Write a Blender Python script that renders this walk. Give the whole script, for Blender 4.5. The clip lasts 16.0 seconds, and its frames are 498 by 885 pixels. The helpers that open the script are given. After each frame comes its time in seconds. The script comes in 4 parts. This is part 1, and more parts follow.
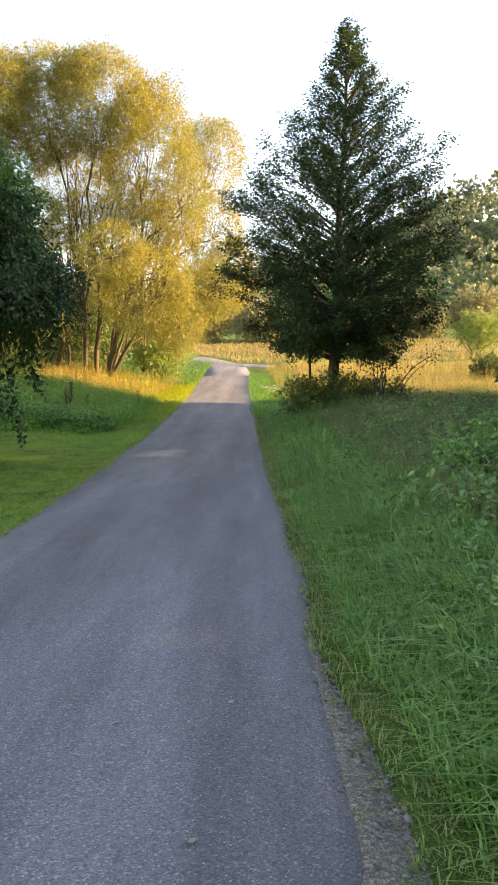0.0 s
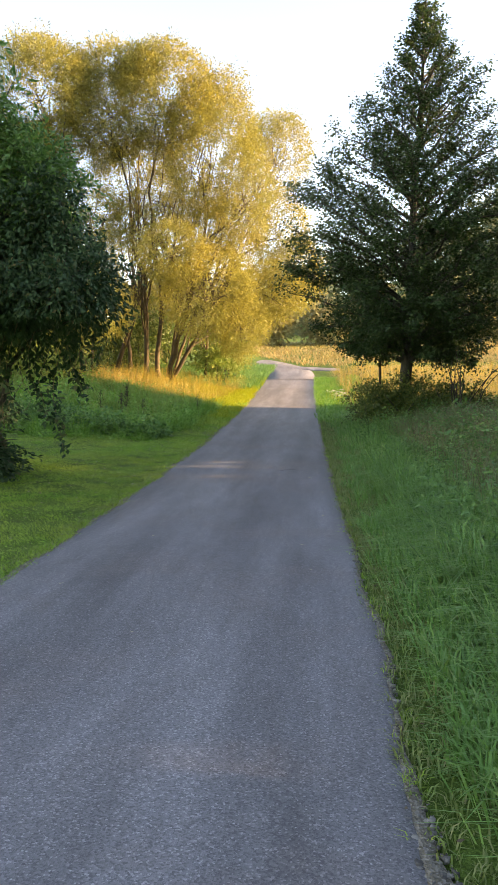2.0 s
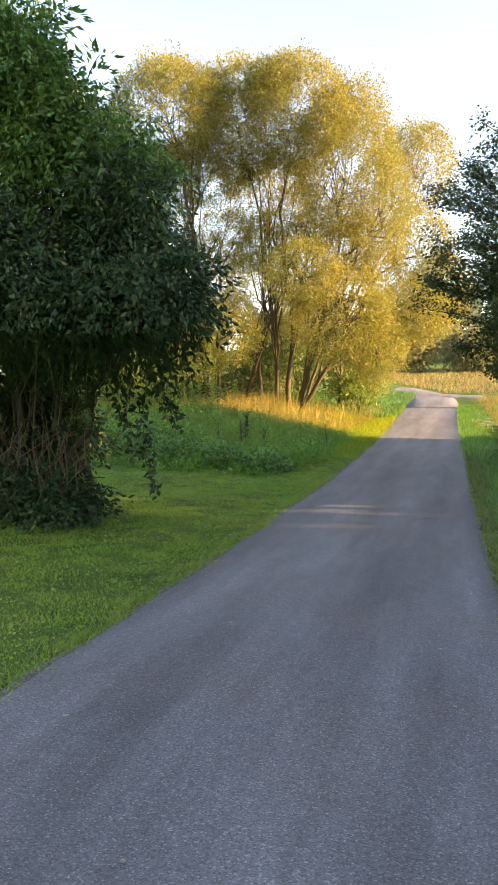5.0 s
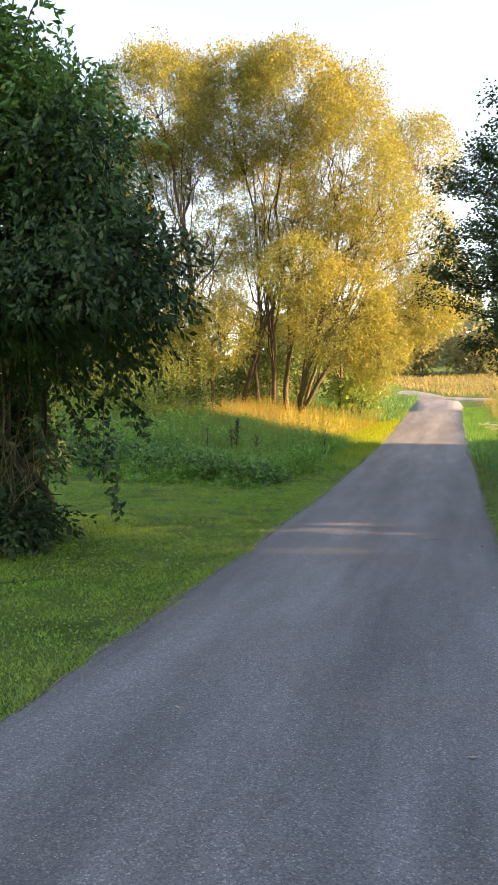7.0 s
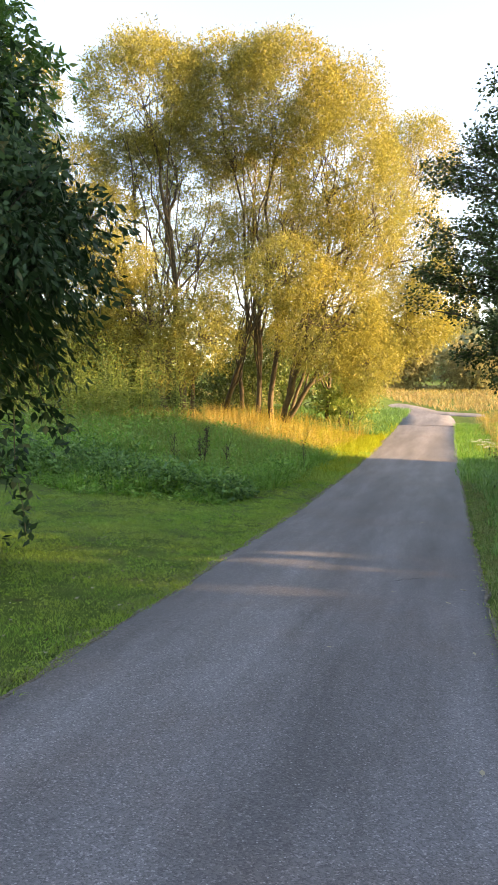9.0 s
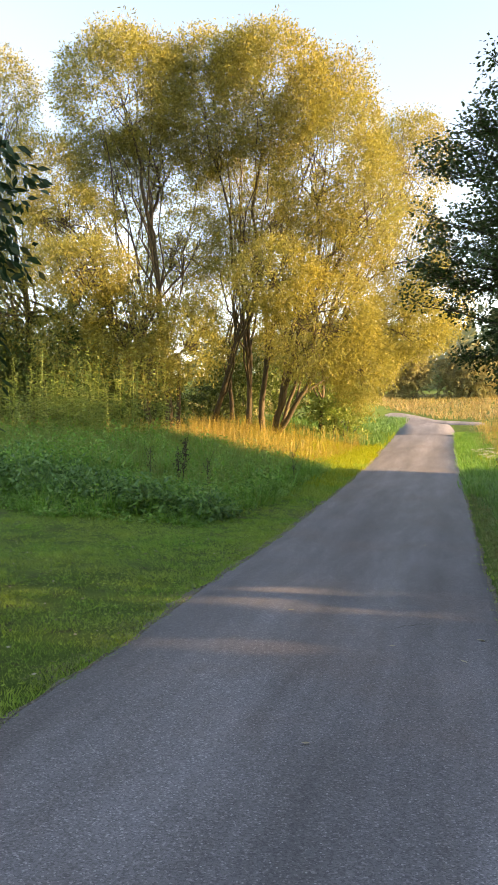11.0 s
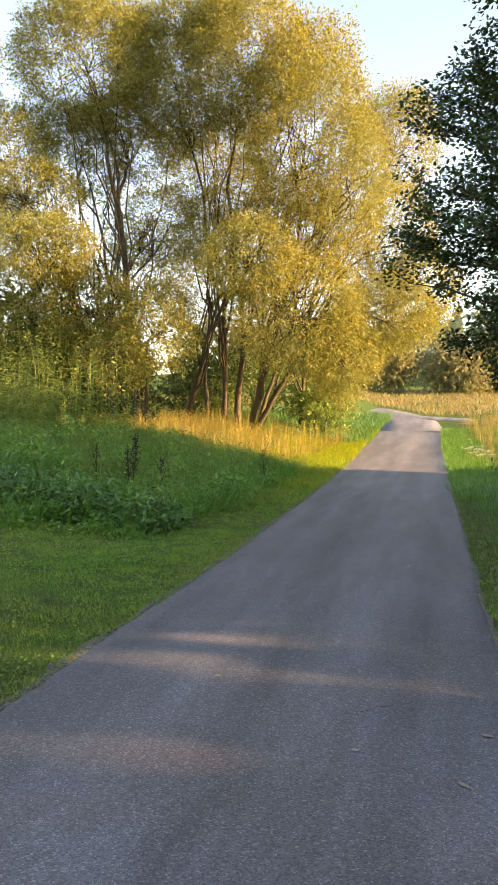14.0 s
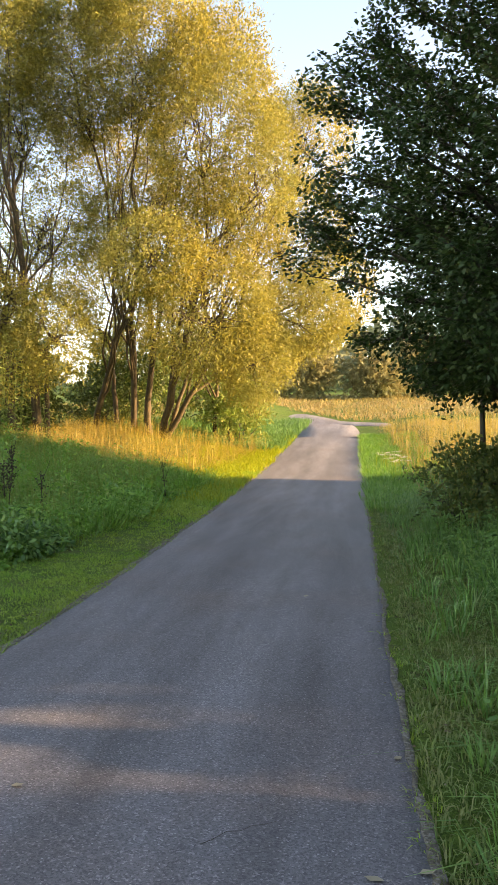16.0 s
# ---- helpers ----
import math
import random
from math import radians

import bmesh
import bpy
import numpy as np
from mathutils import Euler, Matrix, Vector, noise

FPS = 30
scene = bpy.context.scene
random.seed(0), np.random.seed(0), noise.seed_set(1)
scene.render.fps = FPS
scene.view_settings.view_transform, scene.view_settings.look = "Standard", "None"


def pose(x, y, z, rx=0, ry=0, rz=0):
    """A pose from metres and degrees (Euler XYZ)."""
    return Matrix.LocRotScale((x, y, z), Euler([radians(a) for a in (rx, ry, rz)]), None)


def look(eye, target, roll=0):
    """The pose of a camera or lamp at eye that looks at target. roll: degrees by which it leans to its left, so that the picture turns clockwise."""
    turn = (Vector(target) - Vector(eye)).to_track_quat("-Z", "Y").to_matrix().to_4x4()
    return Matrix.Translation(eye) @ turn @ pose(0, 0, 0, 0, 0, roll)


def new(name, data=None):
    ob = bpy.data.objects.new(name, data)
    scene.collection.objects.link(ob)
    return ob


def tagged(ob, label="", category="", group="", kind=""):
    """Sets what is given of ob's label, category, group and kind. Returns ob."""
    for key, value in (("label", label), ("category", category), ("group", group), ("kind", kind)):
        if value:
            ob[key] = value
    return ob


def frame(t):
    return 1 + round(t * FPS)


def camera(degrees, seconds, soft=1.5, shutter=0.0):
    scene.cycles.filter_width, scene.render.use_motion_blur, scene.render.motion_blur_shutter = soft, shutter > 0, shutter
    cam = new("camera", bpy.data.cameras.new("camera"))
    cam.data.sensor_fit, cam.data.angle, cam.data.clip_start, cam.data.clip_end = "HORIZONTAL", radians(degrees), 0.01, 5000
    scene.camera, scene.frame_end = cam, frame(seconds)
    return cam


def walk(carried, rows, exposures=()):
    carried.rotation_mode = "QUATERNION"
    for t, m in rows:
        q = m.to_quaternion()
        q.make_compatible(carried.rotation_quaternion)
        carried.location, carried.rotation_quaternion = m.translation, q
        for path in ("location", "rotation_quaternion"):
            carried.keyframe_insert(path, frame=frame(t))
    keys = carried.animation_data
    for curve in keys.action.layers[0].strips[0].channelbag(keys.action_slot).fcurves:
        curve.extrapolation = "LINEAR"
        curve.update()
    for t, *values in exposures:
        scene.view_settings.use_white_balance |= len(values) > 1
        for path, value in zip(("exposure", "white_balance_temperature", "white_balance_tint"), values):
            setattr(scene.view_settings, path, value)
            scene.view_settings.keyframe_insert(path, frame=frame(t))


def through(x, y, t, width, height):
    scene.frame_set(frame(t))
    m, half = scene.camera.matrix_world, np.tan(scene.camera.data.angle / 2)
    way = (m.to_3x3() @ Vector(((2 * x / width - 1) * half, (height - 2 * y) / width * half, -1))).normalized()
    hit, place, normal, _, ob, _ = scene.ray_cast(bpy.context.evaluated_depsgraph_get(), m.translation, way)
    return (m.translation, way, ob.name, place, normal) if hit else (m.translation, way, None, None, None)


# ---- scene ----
# ------------------------------------------------------------ camera and walk
cam = camera(34.4, 16.0, soft=0.8)
METRES, EYE, TILT, LEAN, TURN = 11.7, 1.55, -4.75, 0.0, 0.0
ROWS = [
    (0.0, 0.0, 0.0, 0.0, 0.0, 0.0, 0.0),
    (0.5, -0.0046, 0.0309, 0.0035, 1.74, -0.12, 0.46),
    (1.0, -0.0011, 0.0588, 0.0055, 5.48, 0.05, 0.38),
    (1.5, 0.0011, 0.0897, 0.0067, 4.66, 0.03, -0.65),
    (2.0, -0.0015, 0.1218, 0.0108, 4.55, 0.21, -0.57),
    (2.5, -0.0002, 0.1485, 0.0118, 10.93, 0.53, -0.35),
    (3.0, 0.0019, 0.1765, 0.0153, 11.96, 0.75, -1.52),
    (3.5, 0.0009, 0.209, 0.0192, 11.8, 1.58, -1.67),
    (4.0, 0.004, 0.2423, 0.0199, 12.84, 1.86, -1.57),
    (6.5, -0.0151, 0.4141, 0.0349, 14.88, 2.34, -1.13),
    (7.0, -0.0148, 0.4457, 0.0354, 14.6, 2.46, -0.76),
    (7.5, -0.0118, 0.4776, 0.0401, 14.31, 2.49, -1.43),
    (8.0, -0.0142, 0.5125, 0.0439, 14.22, 2.93, -2.02),
    (8.5, -0.0102, 0.5463, 0.044, 14.28, 3.11, -1.59),
    (9.0, -0.0061, 0.5788, 0.047, 14.06, 3.07, -2.62),
    (11.5, -0.0157, 0.7369, 0.0589, 13.94, 4.05, -1.66),
    (12.0, -0.0145, 0.7636, 0.0632, 14.11, 4.04, -1.81),
    (12.5, -0.0197, 0.7915, 0.0657, 14.17, 3.99, -2.0),
    (13.0, -0.0253, 0.8197, 0.0665, 14.65, 3.74, -1.36),
    (13.5, -0.021, 0.8451, 0.0706, 17.95, 3.6, -1.58),
    (14.0, -0.0176, 0.8762, 0.0703, 12.96, 3.66, -1.99),
    (14.5, -0.0132, 0.9065, 0.0747, 10.44, 3.82, -1.4),
    (15.0, -0.0029, 0.9333, 0.0753, 10.08, 3.71, -0.84),
    (15.5, 0.0034, 0.9574, 0.0775, 8.28, 3.58, -0.73),
    (16.0, 0.001, 0.9867, 0.0819, 7.74, 4.29, -0.64),
]
walk(cam, [(t, pose(0, 0, EYE, TILT, LEAN, TURN) @ pose(METRES * x, METRES * y, METRES * z, 90 + pitch, roll, yaw)) for t, x, y, z, yaw, pitch, roll in ROWS], [(0.0, 2.32, 8700, 23), (4.0, 2.26, 8700, 23), (6.5, 2.37, 8800, 23), (9.0, 2.4, 8900, 23), (11.5, 2.16, 9000, 23), (12.5, 2.28, 9000, 23), (14.0, 2.19, 9000, 23), (15.0, 2.2, 9000, 23), (16.0, 2.22, 9000, 23)])

# ------------------------------------------------------------ world and sun
SUN_AZ, SUN_EL = 88.0, 15.0          # degrees right of the way ahead, and up
world = bpy.data.worlds.new("evening_sky")
scene.world = world
world.use_nodes = True
wn, wl = world.node_tree.nodes, world.node_tree.links
sky = wn.new("ShaderNodeTexSky")
sky.sky_type = 'NISHITA'
sky.sun_disc = False
sky.sun_elevation, sky.sun_rotation = radians(SUN_EL), radians(SUN_AZ)
sky.air_density, sky.dust_density, sky.ozone_density = 1.0, 0.25, 1.6
bg = wn["Background"]
bg.inputs["Strength"].default_value = 0.15
wl.new(sky.outputs["Color"], bg.inputs["Color"])
sun = new("sun", bpy.data.lights.new("sun", 'SUN'))
sun.data.energy, sun.data.angle, sun.data.color = 5.0, radians(1.0), (1.0, 0.78, 0.48)
az, el = radians(SUN_AZ), radians(SUN_EL)
TO_SUN = Vector((math.sin(az) * math.cos(el), math.cos(az) * math.cos(el), math.sin(el)))
sun.matrix_world = look((0, 0, 40), Vector((0, 0, 40)) - TO_SUN)

rng = np.random.default_rng(7)


# ------------------------------------------------------------ materials
def shader(name):
    m = bpy.data.materials.new(name)
    m.use_nodes = True
    m.node_tree.nodes.clear()
    n, l = m.node_tree.nodes, m.node_tree.links
    return m, n, l, n.new("ShaderNodeOutputMaterial")


def ramp(n, stops):
    r = n.new("ShaderNodeValToRGB")
    e = r.color_ramp.elements
    while len(e) < len(stops):
        e.new(0.5)
    for k, (p, c) in zip(e, stops):
        k.position, k.color = p, (*c, 1)
    return r


def noise_tex(n, l, scale, detail=4.0, rough=0.6, vec=None):
    t = n.new("ShaderNodeTexNoise")
    t.inputs["Scale"].default_value, t.inputs["Detail"].default_value, t.inputs["Roughness"].default_value = scale, detail, rough
    if vec is None:
        vec = n.new("ShaderNodeTexCoord").outputs["Object"]
    l.new(vec, t.inputs["Vector"])
    return t.outputs["Fac"]


def mix_col(n, l, fac, a, b, kind='MIX'):
    m = n.new("ShaderNodeMix")
    m.data_type, m.blend_type = 'RGBA', kind
    for val, sock in ((fac, m.inputs[0]), (a, m.inputs[6]), (b, m.inputs[7])):
        if isinstance(val, (int, float)):
            sock.default_value = val
        elif isinstance(val, tuple):
            sock.default_value = (*val, 1)
        else:
            l.new(val, sock)
    return m.outputs[2]


def leaf_material(name, stops, patch, patch_scale=0.5, through=0.35, rough=0.5, spec=0.3):
    """Leaves or blades: a colour for each island, drifting over the plant, with light through them."""
    m, n, l, out = shader(name)
    g = n.new("ShaderNodeNewGeometry")
    r = ramp(n, stops)
    l.new(g.outputs["Random Per Island"], r.inputs["Fac"])
    drift = ramp(n, [(0.35, (0, 0, 0)), (0.68, (1, 1, 1))])
    l.new(noise_tex(n, l, patch_scale, 3.0), drift.inputs["Fac"])
    col = mix_col(n, l, drift.outputs["Color"], r.outputs["Color"], patch)
    fine = mix_col(n, l, noise_tex(n, l, 40.0, 2.0), col, mix_col(n, l, 1.0, col, (0.62, 0.66, 0.6), 'MULTIPLY'))
    p = n.new("ShaderNodeBsdfPrincipled")
    p.inputs["Roughness"].default_value, p.inputs["Specular IOR Level"].default_value = rough, spec
    t = n.new("ShaderNodeBsdfTranslucent")
    mx = n.new("ShaderNodeMixShader")
    mx.inputs[0].default_value = through
    l.new(fine, p.inputs["Base Color"])
    l.new(fine, t.inputs["Color"])
    l.new(p.outputs[0], mx.inputs[1])
    l.new(t.outputs[0], mx.inputs[2])
    l.new(mx.outputs[0], out.inputs["Surface"])
    return m


def bark_material(name, dark, light):
    m, n, l, out = shader(name)
    tc = n.new("ShaderNodeTexCoord")
    mp = n.new("ShaderNodeMapping")
    mp.inputs["Scale"].default_value = (9, 9, 1.6)
    l.new(tc.outputs["Object"], mp.inputs["Vector"])
    f = noise_tex(n, l, 3.0, 6.0, 0.7, mp.outputs["Vector"])
    r = ramp(n, [(0.3, dark), (0.7, light)])
    l.new(f, r.inputs["Fac"])
    col = mix_col(n, l, noise_tex(n, l, 1.2), r.outputs["Color"], mix_col(n, l, 1.0, r.outputs["Color"], (0.75, 0.85, 0.6), 'MULTIPLY'))
    p = n.new("ShaderNodeBsdfPrincipled")
    p.inputs["Roughness"].default_value = 0.9
    b = n.new("ShaderNodeBump")
    b.inputs["Strength"].default_value, b.inputs["Distance"].default_value = 0.8, 0.03
    l.new(f, b.inputs["Height"])
    l.new(b.outputs[0], p.inputs["Normal"])
    l.new(col, p.inputs["Base Color"])
    l.new(p.outputs[0], out.inputs["Surface"])
    return m


def ground_material():
    m, n, l, out = shader("meadow_soil")
    r = ramp(n, [(0.3, (0.06, 0.105, 0.022)), (0.5, (0.1, 0.17, 0.034)), (0.7, (0.15, 0.2, 0.05))])
    l.new(noise_tex(n, l, 0.8, 8.0, 0.65), r.inputs["Fac"])
    soil = ramp(n, [(0.55, (0, 0, 0)), (0.72, (1, 1, 1))])
    l.new(noise_tex(n, l, 3.5, 5.0, 0.7), soil.inputs["Fac"])
    col = mix_col(n, l, soil.outputs["Color"], r.outputs["Color"], (0.1, 0.085, 0.05))
    tuft = ramp(n, [(0.35, (0.35, 0.38, 0.35)), (0.65, (1.25, 1.2, 1.1))])
    l.new(noise_tex(n, l, 70.0, 6.0, 0.75), tuft.inputs["Fac"])
    col = mix_col(n, l, 1.0, col, tuft.outputs["Color"], 'MULTIPLY')
    p = n.new("ShaderNodeBsdfPrincipled")
    p.inputs["Roughness"].default_value, p.inputs["Specular IOR Level"].default_value = 0.95, 0.1
    b = n.new("ShaderNodeBump")
    b.inputs["Strength"].default_value, b.inputs["Distance"].default_value = 0.7, 0.05
    l.new(noise_tex(n, l, 25.0, 6.0, 0.7), b.inputs["Height"])
    l.new(b.outputs[0], p.inputs["Normal"])
    l.new(col, p.inputs["Base Color"])
    l.new(p.outputs[0], out.inputs["Surface"])
    return m


def asphalt_material():
    m, n, l, out = shader("worn_asphalt")
    tc = n.new("ShaderNodeTexCoord").outputs["Object"]
    mp = n.new("ShaderNodeMapping")
    mp.inputs["Scale"].default_value = (1.6, 0.14, 1)
    l.new(tc, mp.inputs["Vector"])
    streak = noise_tex(n, l, 1.0, 4.0, 0.55, mp.outputs["Vector"])
    base = ramp(n, [(0.36, (0.104, 0.099, 0.102)), (0.5, (0.147, 0.14, 0.144)), (0.64, (0.188, 0.18, 0.186))])
    l.new(streak, base.inputs["Fac"])
    stain = ramp(n, [(0.5, (0, 0, 0)), (0.75, (1, 1, 1))])
    l.new(noise_tex(n, l, 0.5, 5.0, 0.65), stain.inputs["Fac"])
    col = mix_col(n, l, stain.outputs["Color"], base.outputs["Color"], (0.16, 0.134, 0.127))
    along = n.new("ShaderNodeMapping")
    along.inputs["Scale"].default_value = (3.4, 0.7, 1)
    l.new(tc, along.inputs["Vector"])
    blot = ramp(n, [(0.34, (0.84, 0.82, 0.8)), (0.52, (1.0, 1.0, 1.0)), (0.7, (1.12, 1.12, 1.13))])
    l.new(noise_tex(n, l, 1.0, 9.0, 0.75, along.outputs["Vector"]), blot.inputs["Fac"])
    col = mix_col(n, l, 1.0, col, blot.outputs["Color"], 'MULTIPLY')
    # small stones in the binder
    v = n.new("ShaderNodeTexVoronoi")
    v.inputs["Scale"].default_value = 135.0
    l.new(tc, v.inputs["Vector"])
    chip = ramp(n, [(0.0, (0.48, 0.48, 0.48)), (0.45, (0.92, 0.92, 0.92)), (0.88, (1.17, 1.16, 1.15)), (0.98, (2.0, 1.97, 1.92))])
    sep = n.new("ShaderNodeSeparateColor")
    l.new(v.outputs["Color"], sep.inputs["Color"])
    l.new(sep.outputs[0], chip.inputs["Fac"])
    col = mix_col(n, l, 0.85, col, mix_col(n, l, 1.0, col, chip.outputs["Color"], 'MULTIPLY'))
    # pale scattered chips
    v2 = n.new("ShaderNodeTexVoronoi")
    v2.inputs["Scale"].default_value = 34.0
    l.new(tc, v2.inputs["Vector"])
    spot = ramp(n, [(0.1, (1, 1, 1)), (0.17, (0, 0, 0))])
    l.new(v2.outputs["Distance"], spot.inputs["Fac"])
    some = n.new("ShaderNodeSeparateColor")
    l.new(v2.outputs["Color"], some.inputs["Color"])
    few = n.new("ShaderNodeMath")
    few.operation, few.inputs[1].default_value = 'GREATER_THAN', 0.72
    crowd = n.new("ShaderNodeMath")
    crowd.operation = 'MULTIPLY_ADD'
    crowd.inputs[1].default_value, crowd.inputs[2].default_value = 0.9, -0.42
    l.new(noise_tex(n, l, 1.3, 4.0, 0.65), crowd.inputs[0])
    near_chips = n.new("ShaderNodeMath")
    near_chips.operation = 'ADD'
    l.new(some.outputs[1], near_chips.inputs[0])
    l.new(crowd.outputs[0], near_chips.inputs[1])
    l.new(near_chips.outputs[0], few.inputs[0])
    both = n.new("ShaderNodeMath")
    both.operation = 'MULTIPLY'
    l.new(spot.outputs["Color"], both.inputs[0])
    l.new(few.outputs[0], both.inputs[1])
    col = mix_col(n, l, both.outputs[0], col, (0.33, 0.325, 0.315))
    p = n.new("ShaderNodeBsdfPrincipled")
    p.inputs["Roughness"].default_value, p.inputs["Specular IOR Level"].default_value = 0.72, 0.45
    b = n.new("ShaderNodeBump")
    b.inputs["Strength"].default_value, b.inputs["Distance"].default_value = 0.4, 0.0035
    b2 = n.new("ShaderNodeBump")
    b2.inputs["Strength"].default_value, b2.inputs["Distance"].default_value = 0.3, 0.02
    l.new(noise_tex(n, l, 6.0, 4.0), b2.inputs["Height"])
    l.new(v.outputs["Distance"], b.inputs["Height"])
    l.new(b2.outputs[0], b.inputs["Normal"])
    l.new(b.outputs[0], p.inputs["Normal"])
    l.new(col, p.inputs["Base Color"])
    l.new(p.outputs[0], out.inputs["Surface"])
    return m


def stone_material(name, stops):
    m, n, l, out = shader(name)
    g = n.new("ShaderNodeNewGeometry")
    r = ramp(n, stops)
    l.new(g.outputs["Random Per Island"], r.inputs["Fac"])
    col = mix_col(n, l, noise_tex(n, l, 60.0, 4.0), r.outputs["Color"], mix_col(n, l, 1.0, r.outputs["Color"], (0.6, 0.58, 0.55), 'MULTIPLY'))
    p = n.new("ShaderNodeBsdfPrincipled")
    p.inputs["Roughness"].default_value = 0.85
    l.new(col, p.inputs["Base Color"])
    l.new(p.outputs[0], out.inputs["Surface"])
    return m


M_GROUND, M_ROAD = ground_material(), asphalt_material()
M_GRAVEL = stone_material("gravel", [(0.0, (0.07, 0.062, 0.055)), (0.5, (0.15, 0.138, 0.12)), (1.0, (0.27, 0.255, 0.23))])
M_LAWN = leaf_material("short_grass", [(0.0, (0.114, 0.288, 0.036)), (0.6, (0.25, 0.52, 0.06)), (1.0, (0.42, 0.54, 0.1))], (0.4, 0.5, 0.085), 0.7, 0.4)
M_LONG = leaf_material("long_grass", [(0.0, (0.075, 0.2, 0.05)), (0.5, (0.19, 0.42, 0.09)), (0.9, (0.34, 0.56, 0.15)), (1.0, (0.5, 0.55, 0.25))], (0.14, 0.32, 0.07), 0.6, 0.35, 0.4, 0.45)
M_FRESH = leaf_material("fresh_grass", [(0.0, (0.0896, 0.246, 0.0504)), (0.5, (0.22, 0.49, 0.075)), (0.9, (0.37, 0.62, 0.12)), (1.0, (0.56, 0.58, 0.22))], (0.16, 0.36, 0.05), 1.1, 0.38, 0.4, 0.4)
M_TURF = leaf_material("worn_turf", [(0.0, (0.1, 0.2, 0.05)), (0.5, (0.19, 0.34, 0.08)), (0.85, (0.3, 0.36, 0.12)), (1.0, (0.46, 0.4, 0.22))], (0.28, 0.29, 0.11), 1.6, 0.35)
M_TAN = leaf_material("tan_meadow", [(0.0, (0.33, 0.23, 0.1)), (0.5, (0.5, 0.35, 0.15)), (1.0, (0.58, 0.46, 0.22))], (0.46, 0.36, 0.13), 0.12, 0.35)
M_HERB = leaf_material("nettle_leaves", [(0.0, (0.065, 0.17, 0.05)), (0.6, (0.17, 0.36, 0.085)), (1.0, (0.3, 0.48, 0.14))], (0.09, 0.21, 0.055), 0.7, 0.3, 0.45, 0.4)
M_GOLD = leaf_material("golden_heads", [(0.0, (0.34, 0.25, 0.06)), (0.5, (0.56, 0.38, 0.09)), (1.0, (0.66, 0.46, 0.17))], (0.46, 0.37, 0.07), 0.5, 0.4)
M_DRY = leaf_material("dry_grass", [(0.0, (0.24, 0.16, 0.06)), (0.4, (0.4, 0.28, 0.09)), (0.75, (0.5, 0.38, 0.14)), (1.0, (0.24, 0.27, 0.06))], (0.36, 0.31, 0.07), 0.45, 0.35)
# verge colour raised towards yellow to carry the low sun on that strip
M_VERGE = leaf_material("sunlit_grass", [(0.0, (0.27, 0.38, 0.03)), (0.6, (0.48, 0.51, 0.035)), (1.0, (0.6, 0.48, 0.08))], (0.42, 0.48, 0.035), 0.5, 0.45)
M_WILLOW = leaf_material("willow_leaves", [(0.0, (0.15, 0.15, 0.035)), (0.45, (0.37, 0.315, 0.055)), (0.8, (0.5, 0.41, 0.075)), (1.0, (0.58, 0.5, 0.2))], (0.3, 0.3, 0.085), 0.3, 0.52)
M_DARK = leaf_material("hornbeam_leaves", [(0.0, (0.029, 0.058, 0.0174)), (0.7, (0.058, 0.109, 0.029)), (1.0, (0.109, 0.145, 0.0435))], (0.0435, 0.087, 0.0261), 0.6, 0.22)
M_ELDER = leaf_material("elder_leaves", [(0.0, (0.06, 0.14, 0.035)), (0.6, (0.12, 0.27, 0.055)), (0.93, (0.19, 0.36, 0.08)), (1.0, (0.36, 0.3, 0.09))], (0.09, 0.21, 0.045), 0.8, 0.32, 0.42, 0.35)
# creeper leaves, dark enough to carry the shade inside the elder too
M_VINE = leaf_material("creeper_leaves", [(0.0, (0.022, 0.05, 0.024)), (0.5, (0.055, 0.12, 0.05)), (0.9, (0.11, 0.2, 0.085)), (1.0, (0.26, 0.2, 0.09))], (0.03, 0.068, 0.026), 1.1, 0.2, 0.5, 0.22)
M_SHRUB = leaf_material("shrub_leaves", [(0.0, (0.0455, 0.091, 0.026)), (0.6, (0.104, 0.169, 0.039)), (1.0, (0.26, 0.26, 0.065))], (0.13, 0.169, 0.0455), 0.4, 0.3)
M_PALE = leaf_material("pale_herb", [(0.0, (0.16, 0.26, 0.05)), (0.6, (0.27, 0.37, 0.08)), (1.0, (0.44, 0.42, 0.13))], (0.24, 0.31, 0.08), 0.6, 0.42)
M_BROWN = leaf_material("autumn_shrub", [(0.0, (0.26, 0.21, 0.1)), (0.6, (0.42, 0.35, 0.17)), (1.0, (0.54, 0.46, 0.25))], (0.32, 0.32, 0.15), 0.15, 0.42)
# distance haze over the hill is put into these paler leaf colours
M_WOODS = leaf_material("haze_pale_woods", [(0.0, (0.16, 0.2, 0.1)), (0.6, (0.24, 0.27, 0.14)), (1.0, (0.36, 0.34, 0.18))], (0.2, 0.24, 0.16), 0.02, 0.25)
M_BARK = bark_material("willow_bark", (0.04, 0.029, 0.02), (0.16, 0.115, 0.075))
M_BARKD = bark_material("dark_bark", (0.025, 0.022, 0.018), (0.085, 0.075, 0.06))
M_TWIG = bark_material("dry_stems", (0.1, 0.075, 0.045), (0.26, 0.2, 0.13))


# ------------------------------------------------------------ mesh helpers
def mesh_of(name, verts, tris):
    """A mesh from arrays of points and triangles."""
    verts, tris = np.ascontiguousarray(verts, np.float32), np.ascontiguousarray(tris, np.int32)
    me = bpy.data.meshes.new(name)
    me.vertices.add(len(verts))
    me.vertices.foreach_set("co", verts.ravel())
    me.loops.add(tris.size)
    me.loops.foreach_set("vertex_index", tris.ravel())
    me.polygons.add(len(tris))
    me.polygons.foreach_set("loop_start", np.arange(0, tris.size, tris.shape[1], dtype=np.int32))
    me.update(calc_edges=True)
    return me


